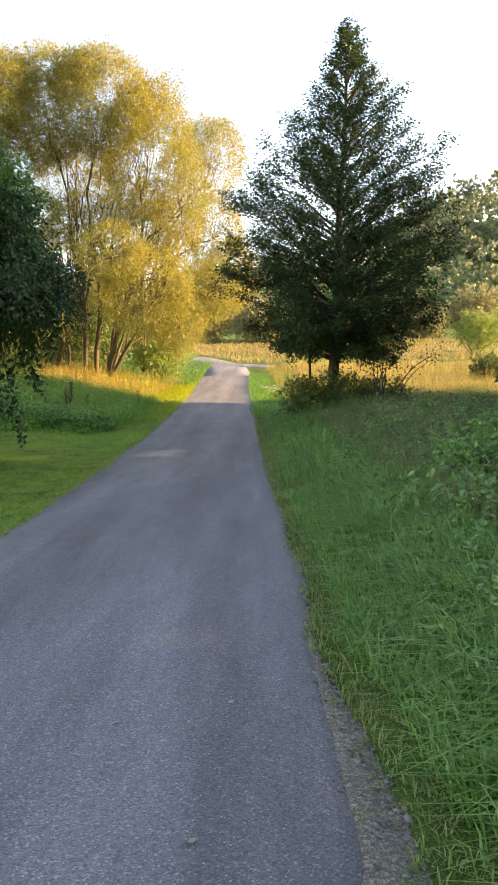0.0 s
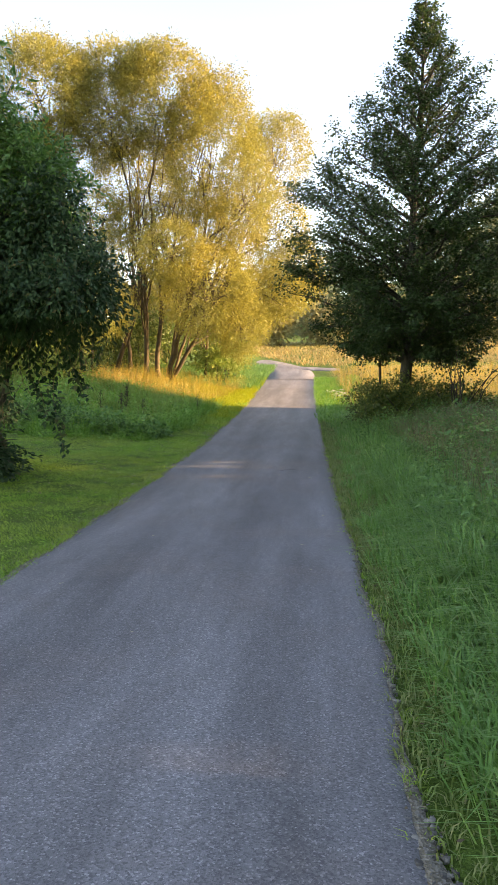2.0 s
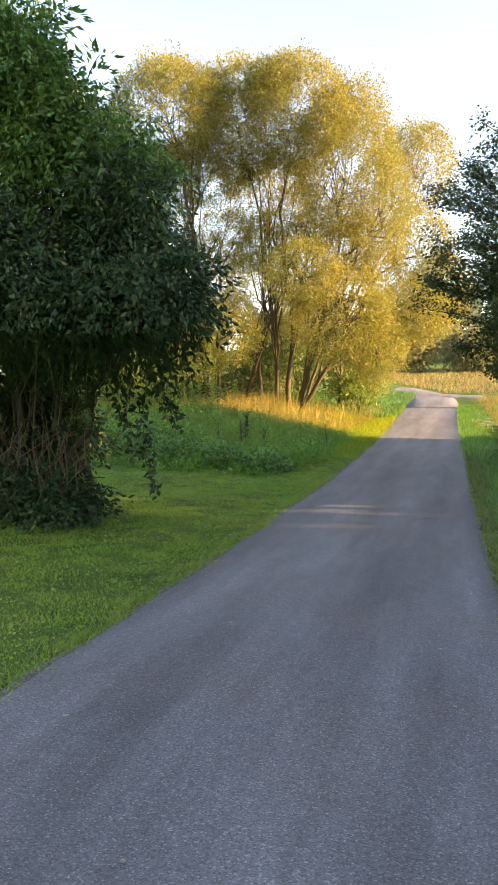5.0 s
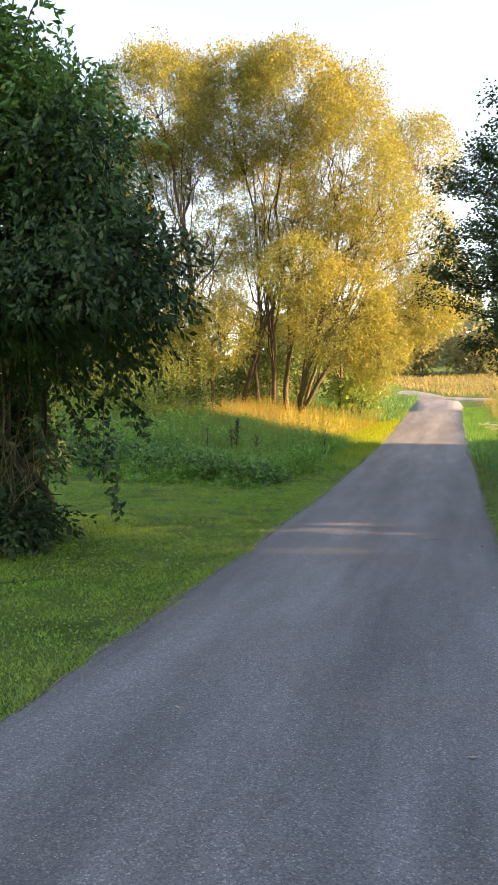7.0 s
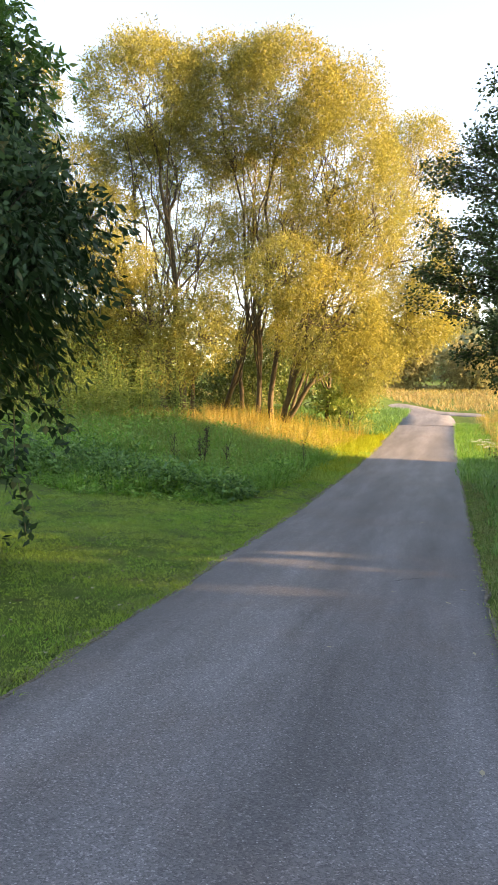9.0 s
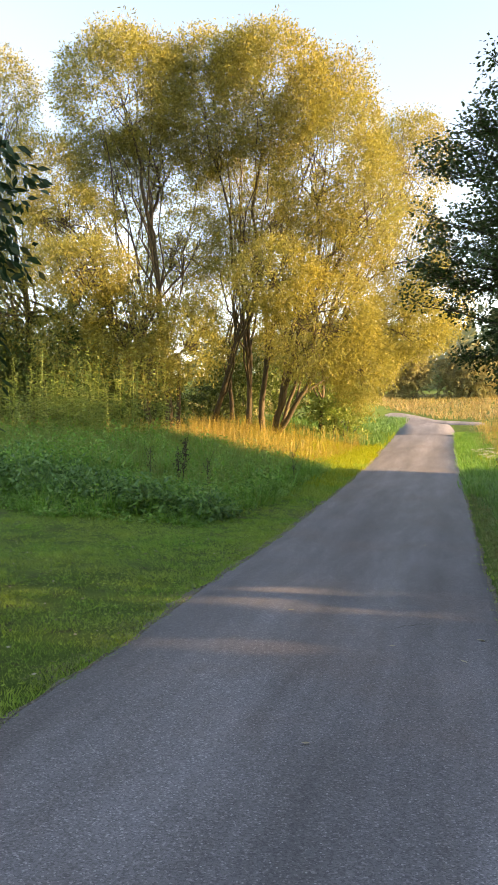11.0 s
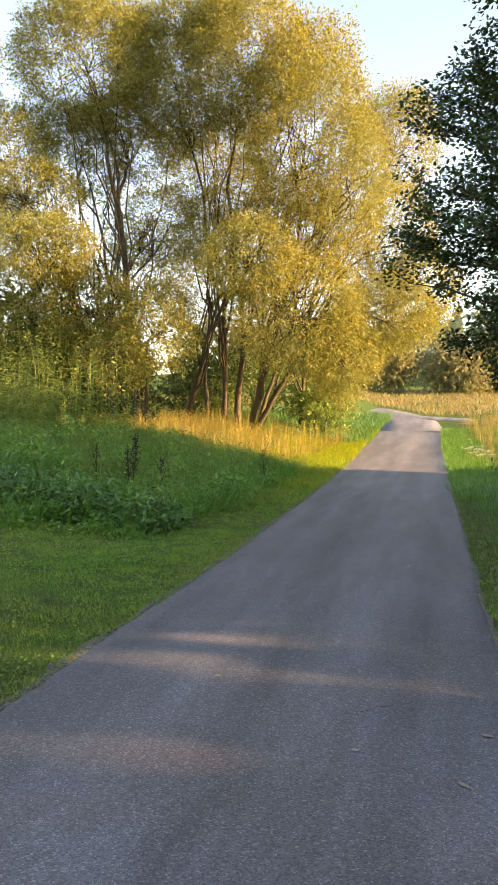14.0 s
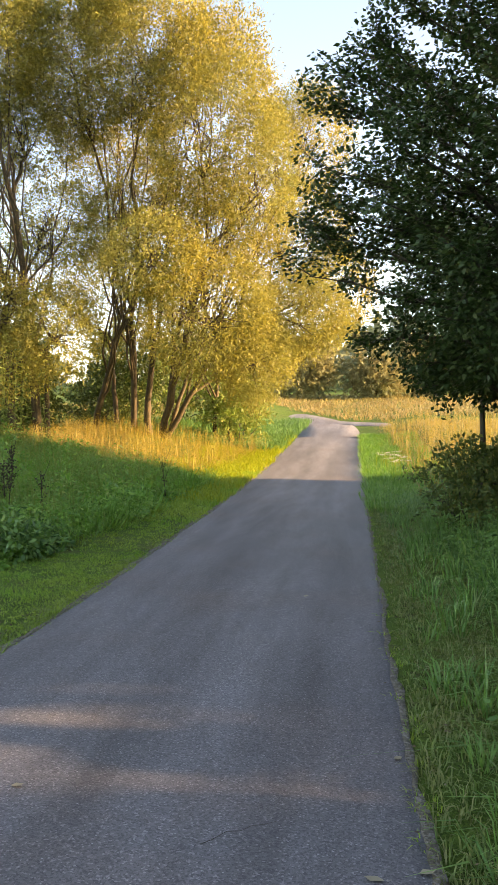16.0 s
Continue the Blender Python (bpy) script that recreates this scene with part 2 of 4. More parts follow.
def part(name, geo, material, parent=None, label="", smooth=False):
    """Links arrays (points, faces), in world metres, as one mesh under a thing that stands at its base."""
    verts, tris = geo
    root = parent.parent or parent if parent else None
    off = np.array(root.location) if root else np.zeros(3)
    me = mesh_of(name, np.asarray(verts) - off, tris)
    me.materials.append(material)
    if smooth:
        me.polygons.foreach_set("use_smooth", np.ones(len(me.polygons), bool))
    ob = new(name, me)
    ob.parent = parent
    if label:
        tagged(ob, label)
    if name in ("leaf_spray", "seed_head", "creeper_leaves"):
        tagged(ob, kind="stuff")
    return ob


def thing(name, base, label, category, group=""):
    ob = new(name)
    ob.empty_display_size = 0.3
    ob.location = base
    return tagged(ob, label, category, group)


def join(*geos):
    vs, fs, k = [], [], 0
    for v, f in geos:
        vs.append(v)
        fs.append(np.asarray(f) + k)
        k += len(v)
    return np.concatenate(vs), np.concatenate(fs)


def unit(a):
    return a / np.maximum(np.linalg.norm(a, axis=-1, keepdims=True), 1e-9)


def scatter_dirs(n, flat=1.0):
    d = rng.normal(size=(n, 3))
    d[:, 2] *= flat
    return unit(d)


def leaves(p, d, length, width, fold=0.25, up=None):
    """Folded pointed leaves: base p, way d."""
    n = len(p)
    d = unit(d)
    ref = scatter_dirs(n) if up is None else unit(up + 0.5 * rng.normal(size=(n, 3)))
    s = unit(np.cross(d, ref))
    nrm = np.cross(s, d)
    length, width = np.broadcast_to(length, n)[:, None], np.broadcast_to(width, n)[:, None]
    mid = p + d * length * 0.42 - nrm * width * fold
    v = np.stack([p, mid + s * width * 0.5, p + d * length - nrm * length * 0.12, mid - s * width * 0.5], 1).reshape(-1, 3)
    b = np.arange(n)[:, None] * 4
    return v, np.concatenate([b + [0, 1, 2], b + [0, 2, 3]])


def broad_leaves(p, d, length, width, fold=0.2, up=None):
    """Leaves with a rounded base, a long point and a drooping tip."""
    n = len(p)
    d = unit(d)
    s = unit(np.cross(d, unit(up + 0.5 * rng.normal(size=(n, 3)))))
    nrm = np.cross(s, d)
    length, width = np.broadcast_to(length, n)[:, None], np.broadcast_to(width, n)[:, None]
    rows = [p]
    for t, w, drop in ((0.25, 0.5, 0.02), (0.62, 0.33, 0.08)):
        c = p + d * length * t - nrm * length * drop
        rows += [c + s * width * w + nrm * width * fold, c, c - s * width * w + nrm * width * fold]
    rows.append(p + d * length - nrm * length * 0.22)
    v = np.stack(rows, 1).reshape(-1, 3)
    b = np.arange(n)[:, None] * 8
    return v, np.concatenate([b + f for f in ([0, 1, 2], [0, 2, 3], [1, 4, 5], [1, 5, 2], [2, 5, 6], [2, 6, 3], [4, 7, 5], [5, 7, 6])])


def blades(p, h, w, lean, way):
    """Grass blades: two joints, bent over along way by the share lean of their height."""
    n = len(p)
    h, w, lean = (np.broadcast_to(a, n)[:, None] for a in (h, w, lean))
    way = np.column_stack([np.cos(way), np.sin(way), np.zeros(n)])
    side = np.column_stack([-way[:, 1], way[:, 0], way[:, 2]])
    tw = rng.uniform(-1, 1, (n, 1))
    side = unit(side + way * tw)
    z = np.array([0, 0, 1.0])
    mid = p + way * h * lean * 0.3 + z * h * 0.6
    tip = p + way * h * lean + z * h * (1.0 - 0.35 * lean)
    v = np.stack([p - side * w * 0.5, p + side * w * 0.5, mid + side * w * 0.4, mid - side * w * 0.4, tip], 1).reshape(-1, 3)
    b = np.arange(n)[:, None] * 5
    return v, np.concatenate([b + [0, 1, 2], b + [0, 2, 3], b + [3, 2, 4]])


def short_blades(p, h, w, way, lean=0.5):
    n = len(p)
    h, w = (np.broadcast_to(a, n)[:, None] for a in (h, w))
    way = np.column_stack([np.cos(way), np.sin(way), np.zeros(n)])
    side = unit(np.column_stack([-way[:, 1], way[:, 0], way[:, 2]]) + way * rng.uniform(-1, 1, (n, 1)))
    v = np.stack([p - side * w * 0.5, p + side * w * 0.5, p + way * h * lean + np.array([0, 0, 1.0]) * h], 1).reshape(-1, 3)
    return v, np.arange(n * 3).reshape(-1, 3)


def tube(pts, radii, sides=6):
    """A tapered limb along points."""
    pts, radii = np.asarray(pts, float), np.asarray(radii, float)
    n = len(pts)
    t = unit(np.gradient(pts, axis=0))
    a = unit(np.cross(t, np.array([0.31, 0.87, 0.13])))
    b = np.cross(t, a)
    ang = np.arange(sides) * 2 * np.pi / sides
    ring = a[:, None] * np.cos(ang)[None, :, None] + b[:, None] * np.sin(ang)[None, :, None]
    v = (pts[:, None] + ring * radii[:, None, None]).reshape(-1, 3)
    i, j = np.meshgrid(np.arange(n - 1), np.arange(sides), indexing="ij")
    i, j = i.ravel(), j.ravel()
    q = np.column_stack([i * sides + j, i * sides + (j + 1) % sides, (i + 1) * sides + (j + 1) % sides, (i + 1) * sides + j])
    return v, np.concatenate([q[:, [0, 1, 2]], q[:, [0, 2, 3]]])


def limb(a, b, r0, r1, sag=0.0, wobble=0.04, n=7, sides=6, rise=0.0):
    """A bent limb from a to b; rise bows it upwards, sag lets the end hang. Returns geometry and its centre line."""
    a, b = np.asarray(a, float), np.asarray(b, float)
    t = np.linspace(0, 1, n)[:, None]
    size = np.linalg.norm(b - a)
    pts = a + (b - a) * t
    wob = np.cumsum(rng.normal(size=(n, 3)), 0) * wobble * size / n ** 0.5
    wob -= wob[0]
    wob -= t * wob[-1]
    pts = pts + wob
    pts[:, 2] += (rise * size * np.sin(np.pi * t) - sag * size * t * t)[:, 0]
    return tube(pts, r0 + (r1 - r0) * t[:, 0], sides), pts


# ------------------------------------------------------------ lie of the land
def smooth(a, b, x):
    t = np.clip((np.asarray(x, float) - a) / (b - a), 0, 1)
    return t * t * (3 - 2 * t)


def wave(x, y, s, k=0.0):
    """A cheap, soft, uneven swell between -1 and 1."""
    return (np.sin(x * s + 1.3 * np.sin(y * s * 0.7 + k) + k) + np.sin(y * s * 1.13 + 1.7 * np.sin(x * s * 0.6 - k) + 2 * k)) * 0.5


def road_z(y):
    return np.interp(y, [-60, 12, 19, 24, 29, 36, 40.4, 43, 60, 90, 130], [0, 0, 0.08, 0.21, 0.37, 0.69, 1.02, 1.2, 2.65, 5.2, 7.0])


def road_l(y):
    return np.interp(y, [-60, 8, 14, 20, 30, 40, 47, 52], [-2.37, -2.36, -2.39, -2.45, -2.58, -2.7, -2.7, -2.56]) + 0.018 * wave(y, y * 0.4, 2.3) + 0.008 * wave(y, y * 0.7, 9.0, 2) + 0.009 * wave(y, y * 0.3, 31.0, 1)


def road_r(y):
    return np.interp(y, [-60, 2.5, 4, 6, 9, 14, 18, 22, 30, 38, 46, 50], [0.34, 0.34, 0.35, 0.38, 0.34, 0.255, 0.205, 0.17, 0.15, 0.09, 0.02, 0.0]) + 0.018 * wave(y, y * 0.3, 2.0, 3) + 0.009 * wave(y, y * 0.6, 8.0, 5) + 0.009 * wave(y, y * 0.3, 28.0, 1)


def land(x, y):
    x, y = np.asarray(x, float), np.asarray(y, float)
    z = road_z(y)
    off = np.maximum(np.maximum(x - 0.6, -2.9 - x), 0)
    z = z + smooth(0, 2.5, off) * 0.05 * wave(x, y, 0.9) + smooth(0.5, 4, off) * 0.06 * wave(x, y, 0.37, 1.0)
    z = z + 0.75 * smooth(-3.6, -8.5, x) * smooth(17, 28, y) * (1 - smooth(60, 90, y))
    z = z + 0.28 * smooth(1.2, 3.2, x) * smooth(9, 16, y) * (1 - smooth(50, 80, y))
    far = smooth(95, 400, y)
    z = z + far * 4 + 46 * np.exp(-((x - 95) / 75) ** 2 - ((y - 285) / 90) ** 2) + 14 * np.exp(-((x + 60) / 90) ** 2 - ((y - 320) / 110) ** 2)
    return z


def lay(x, y, dz=0.0):
    return np.column_stack([x, y, land(x, y) + dz])


def axis_steps(a, b, step, far):
    core = np.arange(a, b + 1e-6, step)
    out = [step * 1.25 ** k for k in range(1, 60)]
    grow = np.cumsum(out)
    grow = grow[grow < far]
    return np.concatenate([(a - grow)[::-1], core, b + grow])


def grid_mesh(xs, ys, zf):
    X, Y = np.meshgrid(xs, ys, indexing="ij")
    v = np.column_stack([X.ravel(), Y.ravel(), zf(X.ravel(), Y.ravel())])
    i, j = np.meshgrid(np.arange(len(xs) - 1), np.arange(len(ys) - 1), indexing="ij")
    a = (i * len(ys) + j).ravel()
    return v, np.column_stack([a, a + len(ys), a + len(ys) + 1, a + 1])


def ground_z(x, y):
    inside = smooth(-0.02, 0.12, np.minimum(x - road_l(y), road_r(y) - x)) * (1 - smooth(46, 48, y))
    junction = smooth(46, 48, y) * (1 - smooth(80, 84, y)) * smooth(-14, -12, x) * (1 - smooth(14, 16, x))
    return land(x, y) - 0.05 * inside - 0.03 * junction


gx, gy = axis_steps(-16, 16, 0.36, 2600), axis_steps(-6, 70, 0.4, 2600)
tagged(part("ground", grid_mesh(gx, gy, ground_z), M_GROUND, smooth=True), "grassy valley ground rising gently to wooded hills", "ground", kind="structure")


# the lane: a strip with broken edges and a slight camber
def lane():
    ys = np.concatenate([np.arange(-40, 0, 0.5), np.arange(0, 50.01, 0.05)])
    cols = np.array([-0.02, 0.0, 0.02, 0.12, 0.3, 0.5, 0.7, 0.88, 0.98, 1.0, 1.02])
    drop = np.array([-0.06, 0.008, 0.014, 0.022, 0.032, 0.036, 0.032, 0.022, 0.014, 0.008, -0.06])
    l, r = road_l(ys), road_r(ys)
    X = l[:, None] + (r - l)[:, None] * cols
    Z = road_z(ys)[:, None] + drop - 0.03 * smooth(46.5, 50, ys)[:, None]
    v = np.stack([X, np.broadcast_to(ys[:, None], X.shape), Z], 2).reshape(-1, 3)
    i, j = np.meshgrid(np.arange(len(ys) - 1), np.arange(len(cols) - 1), indexing="ij")
    a = (i * len(cols) + j).ravel()
    return v, np.column_stack([a, a + 1, a + len(cols) + 1, a + len(cols)])


def strip(centre, width, dz, n=60):
    c = np.asarray(centre, float)
    t = np.linspace(0, len(c) - 1, n)
    k = np.arange(len(c))
    pts = np.column_stack([np.interp(t, k, c[:, 0]), np.interp(t, k, c[:, 1])])
    for _ in range(12):
        pts[1:-1] = (pts[:-2] + pts[1:-1] * 2 + pts[2:]) / 4
    d = unit(np.gradient(pts, axis=0))
    s = np.column_stack([d[:, 1], -d[:, 0]])
    offs = np.array([-0.52, -0.5, -0.2, 0.2, 0.5, 0.52]) * width
    fall = np.array([-0.06, 0, 0.02, 0.02, 0, -0.06])
    P = pts[:, None] + s[:, None] * offs[None, :, None]
    z = road_z(P[..., 1]) + dz + fall
    v = np.concatenate([P, z[..., None]], 2).reshape(-1, 3)
    i, j = np.meshgrid(np.arange(n - 1), np.arange(5), indexing="ij")
    a = (i * 6 + j).ravel()
    return v, np.column_stack([a, a + 1, a + 7, a + 6])


tagged(part("road", lane(), M_ROAD, smooth=True), "narrow worn grey asphalt lane with crumbling edges", "road", kind="structure")
tagged(part("road", strip([(-1.25, 46.5), (-1.3, 49), (-1.5, 53), (-2.6, 58), (-4.8, 64), (-8.5, 70), (-14, 75)], 2.7, 0.028), M_ROAD, smooth=True), "asphalt lane curving away uphill across the meadow", "road", kind="structure")
tagged(part("road", strip([(-5.5, 60), (-2.5, 56.5), (0, 54.6), (3, 53.8), (9, 54), (18, 56)], 2.3, 0.034), M_ROAD, smooth=True), "asphalt side lane joining at the fork", "road", kind="structure")


# ------------------------------------------------------------ trees
def crown_lobe(c, r, twigs, per, length, leaf, droop=0.3, shell=0.45, rag=0.14, out=0.8, loose=0.03):
    """Leaves on short twigs through a rounded lobe, thicker towards its outside."""
    c, r = np.asarray(c, float), np.asarray(r, float)
    d = scatter_dirs(twigs)
    q = c + d * r * (rng.uniform(shell ** 3, 1, (twigs, 1)) ** (1 / 3)) * (1 + rag * rng.normal(size=(twigs, 1)))
    way = unit(d * out + np.array([0, 0, 0.55 - droop]) + 0.5 * rng.normal(size=(twigs, 3)))
    t = rng.uniform(0, 1, (twigs, per, 1))
    bend = np.array([0, 0, -1.0]) * droop * length * t * t
    p = q[:, None] + way[:, None] * t * length + bend + rng.normal(size=(twigs, per, 3)) * loose
    dd = way[:, None] + np.array([0, 0, -droop * 1.4]) + 0.75 * rng.normal(size=(twigs, per, 3))
    n = twigs * per
    s = rng.uniform(0.7, 1.3, n)
    return leaves(p.reshape(-1, 3), dd.reshape(-1, 3), leaf[0] * s, leaf[1] * s)


def twigs_in(c, r, start, count, r0=0.018, rise=0.05):
    out = []
    for k in range(count):
        d = scatter_dirs(1)[0]
        e = np.asarray(c) + d * np.asarray(r) * rng.uniform(0.5, 0.95)
        g, line = limb(start, e, r0, 0.005, 0.0, 0.12, 6, 4, rise)
        out.append(g)
    return out


def willow(base, stems, label, leaf=(0.1, 0.037)):
    """A many-stemmed willow. stems: base, end, radius; lobes given as (centre, radii, twigs, stem index)."""
    ob = thing("willow_tree", base, label, "tree", "willows at the bend")
    for s0, knee, lobes, rad in stems:
        g, line = limb(s0, knee, rad, rad * 0.55, 0.0, 0.028, 9, 8, 0.0)
        trunk = part("trunk", g, M_BARK, ob, smooth=True)
        branches, foliage = [], []
        for c, r, tw in lobes:
            g, bl = limb(line[-1], np.asarray(c) - np.array([0, 0, r[2] * 0.25]), rad * 0.5, 0.03, 0.0, 0.09, 8, 6, 0.06)
            branches.append(g)
            branches += twigs_in(c, r, bl[5], 9, 0.028)
            branches += twigs_in(c, r, bl[7], 12, 0.018)
            if c[2] > 8.5:
                for q in range(6):
                    e = np.asarray(c) + scatter_dirs(1)[0] * np.asarray(r) * 0.7
                    branches.append(limb(line[3 + q], e, 0.045, 0.01, 0.0, 0.07, 8, 5, -0.03)[0])
            high = c[2] > 9.5
            foliage.append(crown_lobe(c, np.asarray(r) * (1.06 if c[2] > 8 else 1.0), int(tw * (3.1 if high else 2.3)), 11, 0.38, leaf, 0.16 if high else 0.34, 0.72, 0.03, 0.6, 0.075))
            if high:
                # heads of finer shoots that round off the dome
                for q in range(6):
                    d = unit(rng.normal(size=3) * [1, 1, 0.5] + [0, -0.2, 0.8])
                    foliage.append(crown_lobe(np.asarray(c) + d * np.asarray(r) * 0.84, np.asarray(r) * rng.uniform(0.3, 0.45), int(tw * 0.19), 10, 0.3, leaf, 0.14, 0.5, 0.04, 0.7, 0.08))
        part("limb", join(*branches), M_BARK, trunk, smooth=True)
        part("crown", join(*foliage), M_WILLOW, ob, "yellowing narrow willow leaves")
    return ob


def z_at(x, y):
    return float(land(x, y))


willow((-7.2, 40, z_at(-7.2, 40)), [
    ((-8.1, 40.2, z_at(-8, 40) - 0.1), (-8.0, 39.4, 6.2), [((-8.6, 35.4, 13.0), (2.0, 2.0, 2.3), 760), ((-8.3, 39, 10.6), (1.8, 1.8, 1.6), 330)], 0.13),
    ((-7.5, 40, z_at(-7.5, 40) - 0.1), (-7.2, 39.0, 6.4), [((-6.2, 35, 12.9), (2.0, 2.0, 2.1), 760), ((-5.7, 33.6, 6.6), (1.4, 1.4, 1.2), 380)], 0.13),
    ((-7.0, 39.8, z_at(-7, 40) - 0.1), (-5.5, 38.4, 6.4), [((-4.3, 35, 11.0), (1.8, 1.9, 2.9), 860), ((-2.9, 35, 9.2), (1.1, 1.4, 2.1), 420), ((-4.4, 34.6, 5.2), (2.0, 1.6, 2.0), 760)], 0.14),
    ((-6.85, 39.7, z_at(-7, 40) - 0.1), (-4.9, 39.0, 4.6), [((-3.1, 35.6, 3.9), (1.0, 1.2, 1.4), 420), ((-1.9, 37.0, 5.4), (1.6, 1.3, 1.2), 620), ((-1.7, 38.0, 8.2), (1.3, 1.2, 1.5), 480), ((-0.8, 39.6, 6.6), (1.3, 1.2, 1.5), 420), ((-1.9, 40.6, 12.2), (1.6, 1.7, 1.8), 420)], 0.12),
    ((-9.6, 40, z_at(-9, 40) - 0.1), (-8.4, 38.8, 5.0), [((-6.6, 37, 9.4), (1.5, 1.5, 1.3), 240)], 0.13),
    ((-9.2, 41.5, z_at(-9, 41) - 0.1), (-9.4, 41.4, 5.0), [((-9.0, 41.4, 7.0), (2.2, 1.4, 2.2), 520), ((-11.8, 41.2, 7.6), (2.2, 1.4, 2.4), 520)], 0.11),
    ((-5.6, 42.5, z_at(-6, 42) - 0.1), (-5.4, 42.4, 4.6), [((-5.6, 42.6, 6.6), (2.0, 1.4, 1.9), 420), ((-3.2, 41.5, 5.4), (1.5, 1.3, 1.6), 300), ((-4.8, 38.5, 8.2), (1.3, 1.2, 1.2), 200), ((-7.6, 38, 8.7), (1.6, 1.3, 1.2), 260)], 0.1),
    ((-7.15, 40.2, z_at(-7, 40) - 0.1), (-6.3, 39.8, 5.8), [((-5.2, 38, 9.2), (1.3, 1.4, 1.2), 200)], 0.1),
    ((-6.9, 40.3, z_at(-7, 40) - 0.1), (-5.6, 40.4, 5.2), [((-3.4, 39.4, 8.4), (1.2, 1.3, 1.3), 200)], 0.09),
], "tall many-stemmed willow with yellow autumn leaves beside the lane")
willow((-10.2, 35.5, z_at(-10.2, 35.5)), [
    ((-9.9, 35.6, z_at(-10, 35.6) - 0.1), (-10.5, 35.3, 8.4), [((-11.1, 34, 13.1), (2.3, 2.0, 1.8), 700), ((-10.5, 36, 11.4), (2.1, 1.8, 1.3), 380)], 0.15),
    ((-10.3, 35.2, z_at(-10, 35) - 0.1), (-11.6, 34.2, 5.6), [((-11.7, 32, 6.8), (1.8, 1.2, 0.8), 380), ((-13.6, 33.6, 10.1), (1.4, 1.3, 1.5), 330), ((-12.6, 33.0, 8.6), (1.6, 1.2, 1.0), 300)], 0.12),
    ((-10.6, 35.6, z_at(-10, 35) - 0.1), (-10.9, 35.2, 4.6), [((-10.6, 33.4, 5.2), (1.6, 1.2, 1.1), 330), ((-12.6, 33.8, 4.6), (1.5, 1.2, 1.2), 280), ((-9.4, 36.4, 8.2), (1.4, 1.4, 1.4), 200), ((-10.4, 37.5, 8.8), (1.6, 1.2, 1.4), 240), ((-12.2, 36, 10.8), (1.6, 1.4, 1.4), 280)], 0.1),
    ((-9.5, 35.4, z_at(-9, 35) - 0.1), (-9.2, 34.4, 4.2), [((-8.3, 33, 4.5), (1.1, 1.0, 1.3), 300), ((-9.6, 33, 3.6), (0.8, 0.8, 1.0), 160)], 0.09),
], "many-stemmed willow with sparse yellow leaves and open grey limbs")
willow((-15.5, 36, z_at(-15.5, 36)), [
    ((-15.5, 36, z_at(-15.5, 36) - 0.1), (-15.6, 35.4, 6.6), [((-16.6, 34.6, 13.6), (1.6, 1.6, 1.7), 360), ((-15.2, 34.6, 8.4), (1.5, 1.4, 1.2), 300), ((-17.6, 35, 10), (1.6, 1.4, 1.6), 300)], 0.15),
    ((-15.0, 36.3, z_at(-15, 36) - 0.1), (-14.0, 36, 5.6), [((-13.6, 36.5, 7.4), (1.4, 1.2, 1.0), 240), ((-15.6, 34.2, 6.0), (1.7, 1.2, 1.4), 330), ((-17.4, 34.6, 7.4), (1.6, 1.2, 1.5), 300)], 0.1),
], "willow with yellowing crown at the edge of the thicket")


